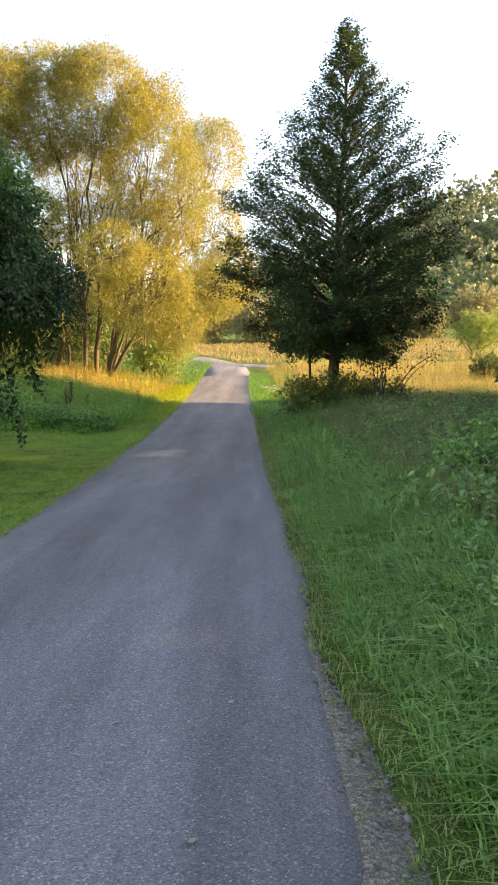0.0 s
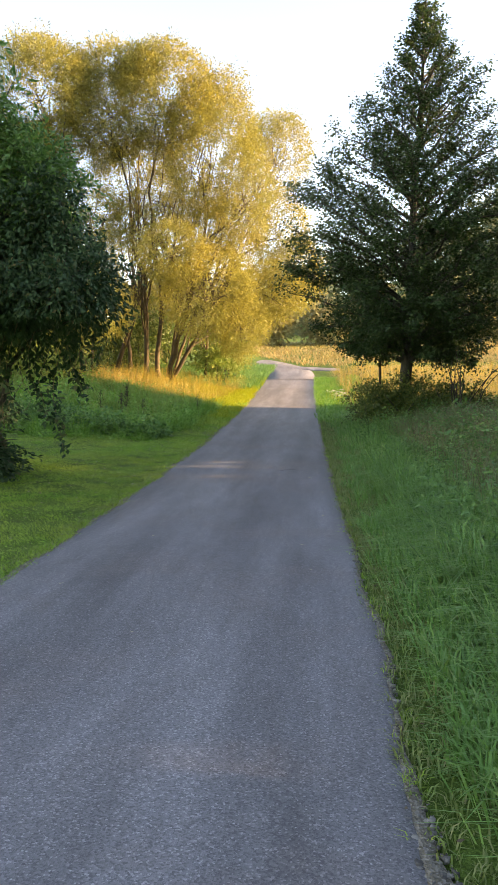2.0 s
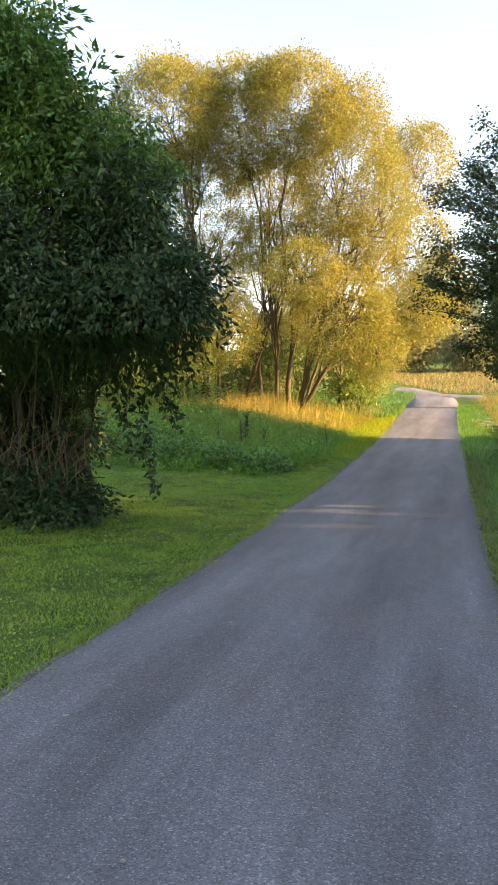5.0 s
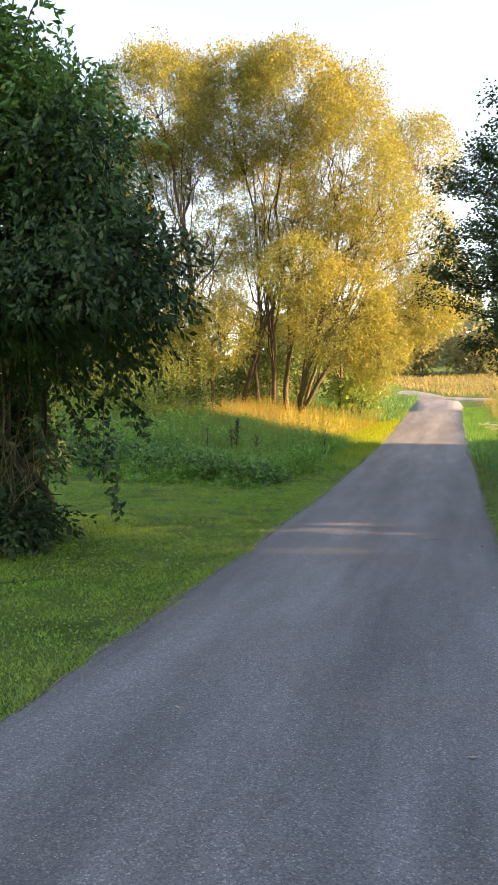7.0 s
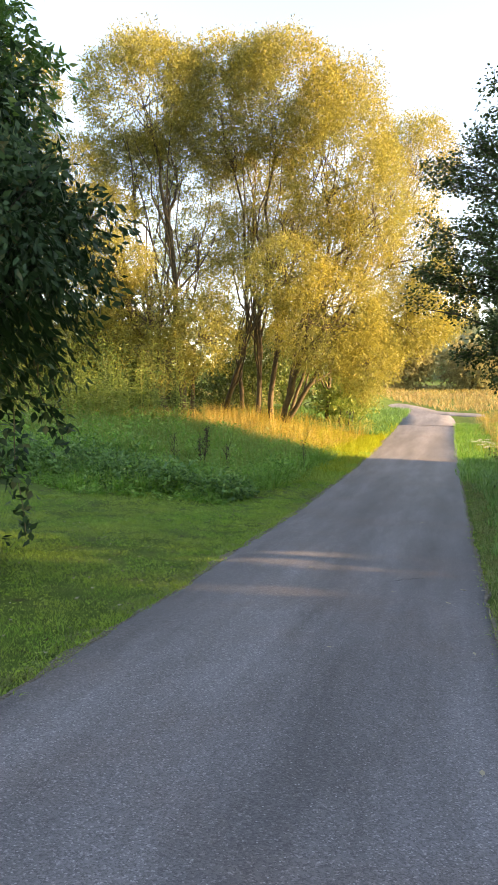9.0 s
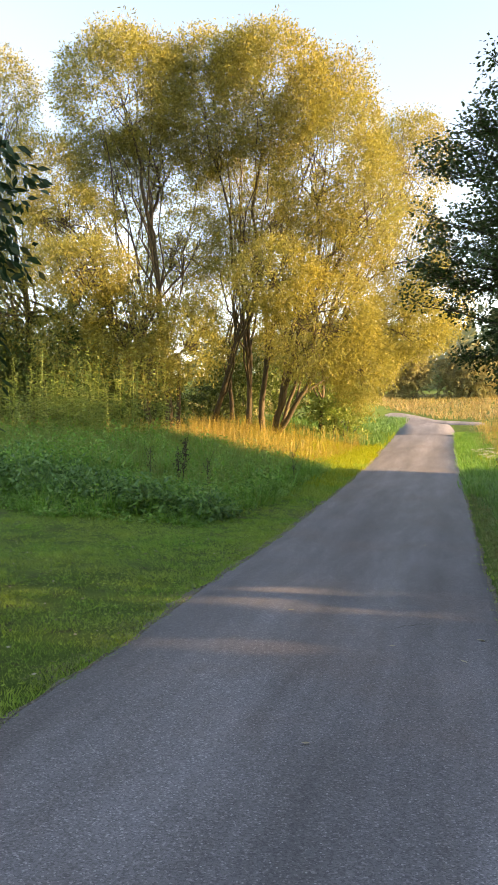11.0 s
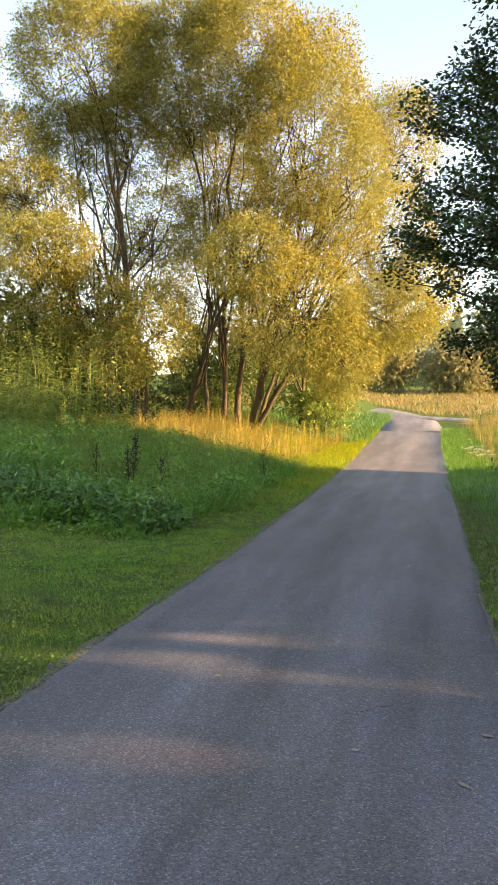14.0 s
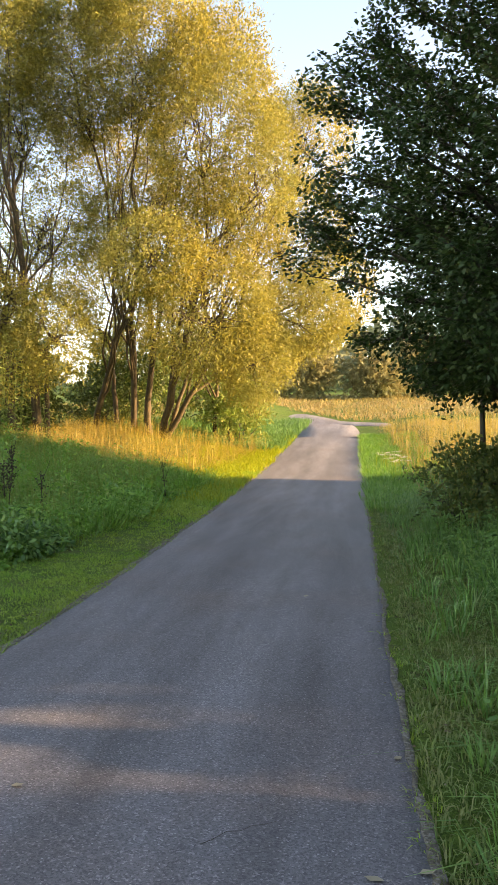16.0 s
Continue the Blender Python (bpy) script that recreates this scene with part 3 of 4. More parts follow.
def spray_tree(name, base, top, profile, label, leaf_n, material, limbs=46, leaf=(0.1, 0.06), low=1.6, group="", lobes=(), lobe_leaf=(0.44, 0.32)):
    """A straight-stemmed tree with level sprays of leaves. profile: heights above base, and reach to -x and +x there."""
    base, top = np.asarray(base, float), np.asarray(top, float)
    ob = thing(name, base, label, "tree", group)
    g, line = limb(base - [0, 0, 0.15], top, 0.18, 0.012, 0.0, 0.015, 16, 8)
    trunk = part("trunk", g, M_BARKD, ob, smooth=True)
    hs, neg, pos = (np.array(a, float) for a in zip(*profile))
    H = top[2] - base[2]
    wood, fol = [], []
    per = leaf_n // limbs
    for k in range(limbs):
        u = (k + rng.uniform(0, 1)) / limbs
        h = low + (H - low - 0.15) * u ** 1.25
        phi = k * 2.39996 + rng.uniform(-0.4, 0.4)
        cx = math.cos(phi)
        reach = np.interp(h, hs, neg) * (1 - cx) / 2 + np.interp(h, hs, pos) * (1 + cx) / 2
        reach *= rng.uniform(0.78, 1.08)
        s = np.array([np.interp(base[2] + h, line[:, 2], line[:, 0]), np.interp(base[2] + h, line[:, 2], line[:, 1]), base[2] + h])
        lift = 0.1 + 0.8 * u + rng.uniform(-0.18, 0.18)
        s[2] -= reach * lift * 0.5
        e = s + np.array([cx * reach, math.sin(phi) * reach, reach * lift])
        g, bl = limb(s, e, 0.03 + 0.03 * (1 - u), 0.006, 0.0, 0.05, 7, 5, 0.05)
        wood.append(g)
        m = max(6, int(9 + 9 * reach / 3.3))
        t = rng.uniform(0.12, 1.0, m) ** 0.75
        root = np.column_stack([np.interp(t, np.linspace(0, 1, 7), bl[:, a]) for a in range(3)])
        side = np.array([-math.sin(phi), cx, 0.0])
        sgn = rng.choice([-1.0, 1.0], m)[:, None]
        sway = unit(unit(e - s) * rng.uniform(0.5, 1.1, (m, 1)) + side * sgn * rng.uniform(0.2, 1.0, (m, 1)) + rng.normal(size=(m, 3)) * [0.25, 0.25, 0.5] + [0, 0, 0.75 * u])
        ln = rng.uniform(0.45, 1.0, m) * (0.25 + 0.3 * reach) * (1.15 - 0.6 * t)
        tips = root + sway * ln[:, None]
        for a, b in zip(root, tips):
            wood.append(tube(np.linspace(a, b, 3), [0.009, 0.006, 0.003], 3))
        share = ln / ln.sum()
        cnt = np.maximum((share * per * (0.35 + reach / 2.2) * (1.3 - 0.95 * u)).astype(int), 4)
        for a, w_, q, c in zip(root, sway, ln, cnt):
            tt = rng.uniform(0.0, 1.08, (c, 1))
            p = a + w_ * q * tt + rng.normal(size=(c, 3)) * [0.1, 0.1, 0.09] * (0.6 + 0.6 * q)
            d = w_ * 0.6 + rng.normal(size=(c, 3)) * [0.7, 0.7, 0.3] + [0, 0, -0.3]
            sc = rng.uniform(0.7, 1.25, c)
            fol.append(leaves(p, d, leaf[0] * sc, leaf[1] * sc, 0.2, np.array([0, 0, 1.0])))
    for c, r, tw in lobes:
        fol.append(crown_lobe(base + np.asarray(c), r, tw, 8, 0.6, lobe_leaf, 0.2, 0.3))
    part("limb", join(*wood), M_BARKD, trunk)
    part("crown", join(*fol), material, ob)
    return ob


dz = z_at(2.35, 23)
dark = spray_tree("hornbeam_tree", (2.35, 23, dz), (2.75, 23, 11.2),
                  [(1.4, 1.0, 1.0), (2.2, 2.5, 2.4), (3.2, 3.4, 3.2), (4.4, 3.3, 3.3), (5.8, 2.75, 3.0), (6.9, 2.2, 2.4), (7.8, 1.4, 1.9), (8.6, 0.9, 1.3), (9.4, 0.6, 0.8), (10.2, 0.4, 0.4), (10.8, 0.15, 0.15)],
                  "dark broadleaf tree with a pointed crown standing beside the lane", 115000, M_DARK, 160, (0.083, 0.052), 1.75)
g, _ = limb((1.75, 23.4, z_at(1.75, 23.4) - 0.1), (1.85, 23.4, 4.2), 0.05, 0.02, 0, 0.02, 8, 6)
part("stem", g, M_BARKD, dark, smooth=True)

# the wood along the lane's other side, mostly unseen, whose shade lies over the walk
rng = np.random.default_rng(21)
for x, y, H, r, n, leaf, q0 in [(10.2, 19.4, 12.5, 3.65, 22000, (0.1, 0.06), 0.8), (17, 10.5, 12.5, 4.95, 1500, (0.34, 0.24), 1.0), (17, 1.9, 12.5, 5.4, 3000, (0.34, 0.24), 1.0), (17, -7.0, 12.5, 5.2, 3000, (0.34, 0.24), 1.0), (14.5, 27.2, 8.4, 4.0, 3000, (0.34, 0.24), 1.0)]:
    spray_tree("hornbeam_tree", (x, y, z_at(x, y)), (x + 0.2, y, z_at(x, y) + H),
               [(0.4, r * 0.8, r * 0.8), (2.5, r, r), (6, r, r), (H * 0.75, r * 0.8, r * 0.8), (H * 0.9, r * 0.45, r * 0.45), (H, 0.3, 0.3)],
               "dense dark broadleaf tree at the edge of the wood", n, M_DARK, 60, leaf, 0.7, "trees at the wood's edge",
               [((0, 0, h), (r * q * q0, r * q, 2.2 if H > 9 else 1.8), 540 if q0 == 1.0 else 950) for h, q in ((1.9, 0.98), (4.0, 1.02), (H * 0.5, 1.0), (H * 0.68, 0.92), (H - 2.2, 0.7))], (0.44, 0.32) if q0 == 1.0 else (0.3, 0.2))


# unseen low blocker, added to cut the sun patch short on the lane
spray_tree("hornbeam_tree", (14.2, 15.9, z_at(14.2, 15.9)), (14.2, 15.9, z_at(14.2, 15.9) + 3.2), [(0.3, 0.7, 0.7), (2.4, 0.9, 0.9), (3.1, 0.3, 0.3)],
           "low dense foliage added out of view to narrow the sun gap", 1500, M_DARK, 24, (0.2, 0.13), 0.4, "trees at the wood's edge", [((0, 0, 2.1), (0.8, 1.3, 1.3), 380)], (0.3, 0.2))


# the elder thicket hung with creepers
def elder():
    base = (-4.9, 12.3, 0.0)

    def grown(v):
        """Sets the sketched bush to its true size and place."""
        v = np.array(v, float)
        z = v[..., 2]
        k = np.interp(z, [1.5, 2.3], [1.18, 1.0])
        x, y = v[..., 0] * k, 2.1 + (v[..., 1] - 2.1) * k
        g = land(x, y)
        return np.stack([x, y, np.where(z > 1.65, z, g + z * (1.65 - g) / 1.65)], -1)

    def piece(name, geo, *rest, **more):
        return part(name, (grown(geo[0]), geo[1]), *rest, **more)

    ob = thing("elder_bush", grown(np.array([base]))[0], "dark green elder bush overgrown with hanging creepers", "bush")
    lobes = [((-4.5, 12.0, 3.2), (1.5, 1.2, 1.1), 900), ((-3.35, 11.9, 2.9), (0.85, 0.85, 0.85), 420), ((-3.75, 12.0, 3.7), (0.65, 0.7, 0.55), 240), ((-5.5, 12.8, 1.4), (0.8, 0.5, 1.0), 260), ((-4.9, 12.4, 1.3), (0.55, 0.4, 0.85), 190), ((-4.75, 11.8, 0.3), (0.6, 0.45, 0.3), 160), ((-5.9, 12.8, 0.9), (0.8, 0.5, 0.9), 200), ((-5.7, 12.2, 3.4), (1.5, 1.4, 1.5), 620),
             ((-4.2, 12.1, 4.2), (1.05, 1.0, 0.8), 480), ((-5.0, 12.1, 4.9), (1.0, 0.9, 0.9), 400), ((-5.1, 11.9, 0.3), (0.9, 0.6, 0.35), 220),
             ((-5.9, 12.1, 1.7), (0.9, 0.7, 0.8), 200), ((-6.8, 12.4, 1.6), (1.2, 1.0, 1.6), 360), ((-4.25, 11.7, 0.4), (0.55, 0.5, 0.32), 150), ((-7.2, 13, 4), (1.4, 1.2, 1.6), 260), ((-5.1, 12.0, 5.7), (0.6, 0.55, 0.6), 170), ((-4.4, 12.0, 4.7), (0.7, 0.6, 0.6), 200)]
    wood, fol, tops = [], [], []
    for k, (c, r, tw) in enumerate(lobes):
        s0 = np.array([base[0] + rng.uniform(-0.5, 0.5), base[1] + rng.uniform(-0.3, 0.3), base[2]])
        g, bl = limb(s0, c, 0.055, 0.02, 0, 0.12, 8, 6, 0.05)
        wood.append(g)
        wood += twigs_in(c, r, bl[5], 14, 0.014)
        # top lobes painted brighter as if skylit; lower ones dark for shade and creeper
        high = c[2] > 3.9
        for q in range(6):
            o = scatter_dirs(1)[0] * np.array(r) * rng.uniform(0.45, 0.7)
            sub = crown_lobe(np.array(c) + o, np.array(r) * rng.uniform(0.38, 0.55), int(tw * 0.3), 15, 0.4, (0.088, 0.034) if high else (0.08, 0.034), 0.45 if high else 0.55, 0.4, 0.2)
            (tops if high else fol).append(sub)
    piece("stem", join(*wood), M_BARKD, ob, smooth=True)
    piece("crown", join(*tops), M_ELDER, ob, "bright green elder leaves")
    piece("shaded_lower_crown", join(*fol), M_VINE, ob, "dark creeper leaves hanging over the bush")
    # long feathered shoots at the top
    tips, shoots = [], []
    for k in range(26):
        a = np.array([rng.uniform(-5.8, -4.2), rng.uniform(11.6, 12.4), rng.uniform(4.4, 5.8)])
        w_ = unit(np.array([rng.uniform(-0.3, 0.6), rng.uniform(-0.3, 0.3), rng.uniform(0.5, 1.2)]))
        ln = rng.uniform(0.4, 0.85)
        pts = a + w_ * np.linspace(0, ln, 5)[:, None]
        pts[:, 2] -= np.linspace(0, 1, 5) ** 2 * 0.15
        shoots.append(tube(pts, np.linspace(0.01, 0.003, 5), 4))
        for t in np.linspace(0.25, 1, 6):
            p = a + w_ * ln * t - [0, 0, 0.15 * t * t]
            side = unit(np.cross(w_, rng.normal(size=3)))
            for sg in (-1, 1):
                st = p + side * sg * np.linspace(0.04, 0.2, 4)[:, None]
                dd = np.tile(side * sg + w_ * 0.6, (4, 1)) + rng.normal(size=(4, 3)) * 0.35
                tips.append(leaves(st, dd, 0.115, 0.042))
    tagged(piece("shoot", join(*shoots), M_BARKD, ob), kind="stuff")
    piece("leaf_spray", join(*tips), M_ELDER, ob)
    # creepers hanging to the lawn
    for x, y, z0, z1, n in [(-3.3, 11.7, 1.95, 0.4, 60), (-3.45, 11.6, 1.9, 0.9, 34), (-3.05, 11.8, 1.95, 1.25, 26), (-3.1, 11.6, 2.3, 1.5, 30), (-3.8, 11.4, 2.3, 1.0, 34), (-2.85, 11.7, 2.4, 1.75, 24), (-4.15, 11.4, 2.2, 0.5, 20), (-4.4, 11.3, 2.4, 0.4, 14), (-3.6, 11.6, 2.3, 1.3, 26)]:
        t = np.linspace(0, 1, 9)
        pts = np.column_stack([x + 0.07 * np.sin(t * 5 + x), y + 0.05 * np.cos(t * 4), z0 + (z1 - z0) * t])
        v = piece("creeper", tube(pts, np.linspace(0.008, 0.004, 9), 4), M_TWIG, ob)
        n = int(n * 1.8)
        tt = rng.uniform(0.1, 1, n)
        p = np.column_stack([np.interp(tt, t, pts[:, k]) for k in range(3)]) + rng.normal(size=(n, 3)) * 0.05
        piece("creeper_leaves", leaves(p, rng.normal(size=(n, 3)) * 0.7 + [0, 0, -0.6], 0.1, 0.055), M_VINE, v)
    # bare dry stalks inside
    dry = []
    for k in range(70):
        a = np.array([rng.uniform(-5.5, -4.1), rng.uniform(11.2, 11.8), rng.uniform(0.1, 0.5)])
        g, _ = limb(a, a + [rng.normal() * 0.55, rng.uniform(-0.2, 0.3), rng.uniform(0.7, 1.9)], 0.009, 0.003, 0, 0.16, 7, 3)
        dry.append(g)
    tagged(piece("stalk", join(*dry), M_TWIG, ob, "dry bare stalks"), kind="stuff")


elder()


def shrub(c, r, label, material, tw=300, leaf=(0.12, 0.07), name="shrub", group="", length=0.5):
    base = (c[0], c[1], z_at(c[0], c[1]))
    ob = thing(name, base, label, "bush", group)
    wood, fol = [], []
    for k in range(9):
        e = np.array(c) + scatter_dirs(1)[0] * np.array(r) * 0.85
        e[2] = max(e[2], base[2] + 0.3)
        g, _ = limb(np.array(base) + [rng.uniform(-0.2, 0.2), rng.uniform(-0.2, 0.2), -0.05], e, 0.03, 0.006, 0, 0.1, 6, 4)
        wood.append(g)
    for k in range(4):
        o = scatter_dirs(1)[0] * np.array(r) * 0.42
        fol.append(crown_lobe(np.array(c) + o, np.array(r) * 0.68, tw // 4, 16, length, leaf, 0.3))
    part("stem", join(*wood), M_BARKD, ob)
    part("crown", join(*fol), material, ob)
    return ob


# shade under the willows is also put into these shrubs' darker leaf colour
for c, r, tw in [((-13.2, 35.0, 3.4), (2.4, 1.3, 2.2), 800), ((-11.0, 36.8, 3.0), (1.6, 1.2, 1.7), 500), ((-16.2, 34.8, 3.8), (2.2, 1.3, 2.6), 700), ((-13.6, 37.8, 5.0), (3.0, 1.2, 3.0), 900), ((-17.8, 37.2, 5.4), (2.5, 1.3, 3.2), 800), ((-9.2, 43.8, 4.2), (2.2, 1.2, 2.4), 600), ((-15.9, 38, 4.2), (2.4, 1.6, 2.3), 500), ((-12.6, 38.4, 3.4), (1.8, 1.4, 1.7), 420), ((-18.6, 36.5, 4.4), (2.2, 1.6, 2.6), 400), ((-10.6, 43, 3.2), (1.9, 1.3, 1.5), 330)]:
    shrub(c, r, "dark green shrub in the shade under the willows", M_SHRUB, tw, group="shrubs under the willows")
# the sunlit look of these is put into a paler yellow-green leaf colour
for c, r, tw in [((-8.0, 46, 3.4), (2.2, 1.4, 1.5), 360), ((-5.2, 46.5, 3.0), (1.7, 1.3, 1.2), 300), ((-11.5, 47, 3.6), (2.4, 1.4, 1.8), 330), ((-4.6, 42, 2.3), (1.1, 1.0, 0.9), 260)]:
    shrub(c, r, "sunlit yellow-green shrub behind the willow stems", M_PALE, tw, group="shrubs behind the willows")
for x, y, w, h in [(-9, 86, 5, 3.4), (-3.5, 84, 3.6, 2.8), (1.5, 85, 3.5, 2.6), (6, 88, 4, 3.2), (12, 90, 4.5, 3.2), (-16, 88, 5, 4.5), (19, 92, 4.5, 3.0), (27, 94, 5, 3.4), (34, 96, 5, 3.5)]:
    shrub((x, y, z_at(x, y) + h * 0.8), (w * 0.75, 2, h), "brownish autumn shrub along the far meadow edge", M_BROWN, 800, (0.24, 0.13), group="shrubs along the meadow edge", length=1.0)
shrub((16.6, 60, z_at(16.6, 60) + 1.7), (2.3, 2.0, 1.6), "rounded light green bush in the meadow", M_PALE, 600, (0.14, 0.07))
shrub((12.4, 41, z_at(12.4, 41) + 0.6), (1.0, 0.9, 0.65), "low dark green bush in golden grass", M_SHRUB, 300)
# tangle at the foot of the dark tree
for c, r, tw in [((2.3, 22.3, 1.0), (1.1, 0.8, 0.65), 420), ((3.4, 22.2, 0.95), (1.1, 0.7, 0.6), 380), ((1.6, 22.6, 0.85), (0.7, 0.5, 0.5), 200)]:
    shrub(c, r, "leafy dark tangle at the foot of the tree", M_SHRUB, tw, (0.07, 0.04), group="tangle under the tree", length=0.4)

for c, r, tw in [((2.75, 9.2, 0.42), (0.6, 0.9, 0.42), 200), ((3.5, 11.6, 0.5), (0.9, 1.0, 0.5), 240), ((2.2, 7.2, 0.25), (0.4, 0.6, 0.28), 110)]:
    shrub(c, r, "low dark bramble with dry stalks in the verge", M_HERB, tw, (0.065, 0.04), "bramble", "brambles in the verge", 0.3)

# ------------------------------------------------------------ far woods
def woods():
    vs = []
    for n, x0, x1, y0, y1, tw, per, leaf in [(110, 24, 118, 150, 300, 50, 8, (1.1, 0.75)), (100, -190, 24, 150, 320, 16, 6, (2.4, 1.6)), (60, 118, 230, 130, 320, 16, 6, (2.4, 1.6))]:
        for a, b in zip(rng.uniform(x0, x1, n), rng.uniform(y0, y1, n)):
            H = rng.uniform(8, 16)
            w = H * rng.uniform(0.22, 0.36)
            vs.append(crown_lobe((a, b, z_at(a, b) + H * 0.55), (w, w, H * 0.5), tw, per, 1.3, leaf, 0.1, 0.6))
    return join(*vs)


tagged(part("backdrop", woods(), M_WOODS), "autumn woods on the far hillside, haze put into pale leaf colours", "woods", kind="stuff")


# ------------------------------------------------------------ grass
def spots(n, x0, x1, y0, y1):
    return rng.uniform(x0, x1, n), rng.uniform(y0, y1, n)


def grass_field(name, label, material, x, y, h, w, lean=0.6, spread=0.0, per=1):
    """Blades in tufts round the points (x, y)."""
    n = len(x) * per
    way = rng.uniform(0, 2 * np.pi, n)
    px = np.repeat(x, per) + np.cos(way) * spread * rng.uniform(0, 1, n)
    py = np.repeat(y, per) + np.sin(way) * spread * rng.uniform(0, 1, n)
    hh = np.repeat(np.broadcast_to(h, len(x)), per) * rng.uniform(0.55, 1.15, n)
    geo = blades(lay(px, py, -0.02), hh, w * rng.uniform(0.7, 1.3, n), lean * rng.uniform(0.3, 1.3, n), way + rng.normal(size=n) * 0.4)
    return tagged(part(name, geo, material), label, "grass", kind="stuff")


def herb_field(name, label, material, x, y, h, per, leaf):
    """Leafy stalks."""
    n = len(x) * per
    t = rng.uniform(0.15, 1, n)
    hh = np.repeat(np.broadcast_to(h, len(x)), per)
    p = lay(np.repeat(x, per), np.repeat(y, per)) + np.column_stack([rng.normal(size=n) * 0.05, rng.normal(size=n) * 0.05, hh * t])
    a = rng.uniform(0, 2 * np.pi, n)
    d = np.column_stack([np.cos(a), np.sin(a), rng.uniform(-0.5, 0.35, n)])
    s = rng.uniform(0.6, 1.25, n) * (1.15 - 0.5 * t)
    geo = leaves(p, d, leaf[0] * s, leaf[1] * s, 0.2, np.array([0, 0, 1.0]))
    st = blades(lay(x, y), h, 0.012, 0.12, rng.uniform(0, 6.28, len(x)))
    return tagged(part(name, join(geo, st), material), label, "plants", kind="stuff")


def mound_field(name, label, material, x, y, r, h, per, leaf, broad=False):
    """Leafy clumps: leaves crowd the outside of each mound and leave its inside dark."""
    n = len(x) * per
    cx, cy, R, H = (np.repeat(np.broadcast_to(a, len(x)), per) for a in (x, y, r, h))
    d = unit(rng.normal(size=(n, 3)))
    d[:, 2] = np.abs(d[:, 2])
    k = rng.uniform(0.55, 1.05, n) * (1 + 0.25 * np.sin(np.arctan2(d[:, 1], d[:, 0]) * 5 + cx * 9))
    px, py = cx + d[:, 0] * R * k, cy + d[:, 1] * R * k
    p = lay(px, py) + np.column_stack([np.zeros(n), np.zeros(n), d[:, 2] * H * k])
    way = d * [1, 1, 0.2] + rng.normal(size=(n, 3)) * 0.5 + [0, 0, -0.25]
    s = rng.uniform(0.55, 1.3, n)
    return tagged(part(name, (broad_leaves if broad else leaves)(p, way, leaf[0] * s, leaf[1] * s, 0.22, np.array([0, 0, 1.0])), material), label, "plants", kind="stuff")


# mown lawn on the near side
x, y = spots(420000, -9.5, -2.3, 2, 24)
k = (x < road_l(y) - 0.01 + 0.05 * wave(x, y, 7)) & (x > -2.4 - 0.34 * (y + 6)) & (y < 20.5 + 0.25 * (x + 4.7))
x, y = x[k], y[k]
geo = short_blades(lay(x, y, -0.01), rng.uniform(0.015, 0.045, len(x)) * (1 + 0.3 * wave(x, y, 2.4) + 0.4 * wave(x, y, 8.5, 2)), rng.uniform(0.005, 0.01, len(x)), rng.uniform(0, 6.28, len(x)), 1.0)
n = 15000
cx, cy = rng.uniform(-7.5, -2.4, n), rng.uniform(4, 20, n)
k = (cx < road_l(cy) - 0.02) & (cy < 20 + 0.25 * (cx + 4.7)) & (wave(cx, cy, 3.1, 2) + 0.6 * wave(cx, cy, 9.0, 1) > -0.3)
cx, cy = cx[k], cy[k]
n = len(cx)
flat = np.column_stack([rng.normal(size=n), rng.normal(size=n), rng.uniform(0.0, 0.6, n)])
clover = leaves(lay(cx, cy, 0.012), flat, rng.uniform(0.018, 0.04, n), rng.uniform(0.014, 0.028, n), 0.15, np.array([0, 0, 1.0]))
tagged(part("clover", clover, M_LAWN), "low clover and broad leaves in the lawn", "plants", kind="stuff")
tagged(part("lawn", geo, M_LAWN), "short mown green grass beside the lane", "grass", kind="stuff")

# long grass of the verge
x, y = (np.concatenate(q) for q in zip(spots(3600, 0.5, 4.2, 0.5, 10), spots(2300, 0.5, 7.5, 10, 27)))
k = (x > road_r(y) + 0.42 - 0.2 * smooth(2.5, 5, y) - 0.08 * smooth(6, 12, y) + 0.08 * wave(x, y, 3.0)) & (x < 1.2 + 0.36 * y)
x, y = x[k], y[k]
grass_field("long_grass", "long arching green grass along the lane's edge", M_LONG, x, y, 0.22 + 0.32 * smooth(0.25, 1.3, x - road_r(y)), 0.011, 1.1, 0.13, 16)
x, y = spots(460, 0.8, 4.2, 1.0, 16)
k = (x > road_r(y) + 0.75) & (x < 1.0 + 0.36 * y)
x, y = x[k], y[k]
grass_field("grass_mound", "arching tufts of green grass in the verge", M_LONG, x, y, 0.46 + 0.14 * wave(x, y, 2.2), 0.012, 1.45, 0.2, 54)
x, y = spots(12000, 0.3, 2.0, 0.5, 30)
k = (x > road_r(y) + 0.02 + 0.16 * (1 - smooth(2.2, 5, y))) & (x < road_r(y) + 0.9)
x, y = x[k], y[k]
grass_field("verge_grass", "short grass creeping over the asphalt edge", M_TURF, x, y, 0.08, 0.008, 1.0, 0.07, 7)
x, y = spots(6400, 0.7, 8, 3, 26)
k = (x > road_r(y) + 0.6 + 0.4 * wave(x, y, 0.9)) & (x < 1.2 + 0.36 * y) & (wave(x, y, 1.1, 4) > -0.45)
x, y = x[k], y[k]
herb_field("nettles", "dark green nettles and weeds in the verge", M_HERB, x, y, rng.uniform(0.3, 0.75, len(x)) * (0.4 + 0.6 * smooth(0.4, 1.5, x - road_r(y))), 14, (0.085, 0.04))

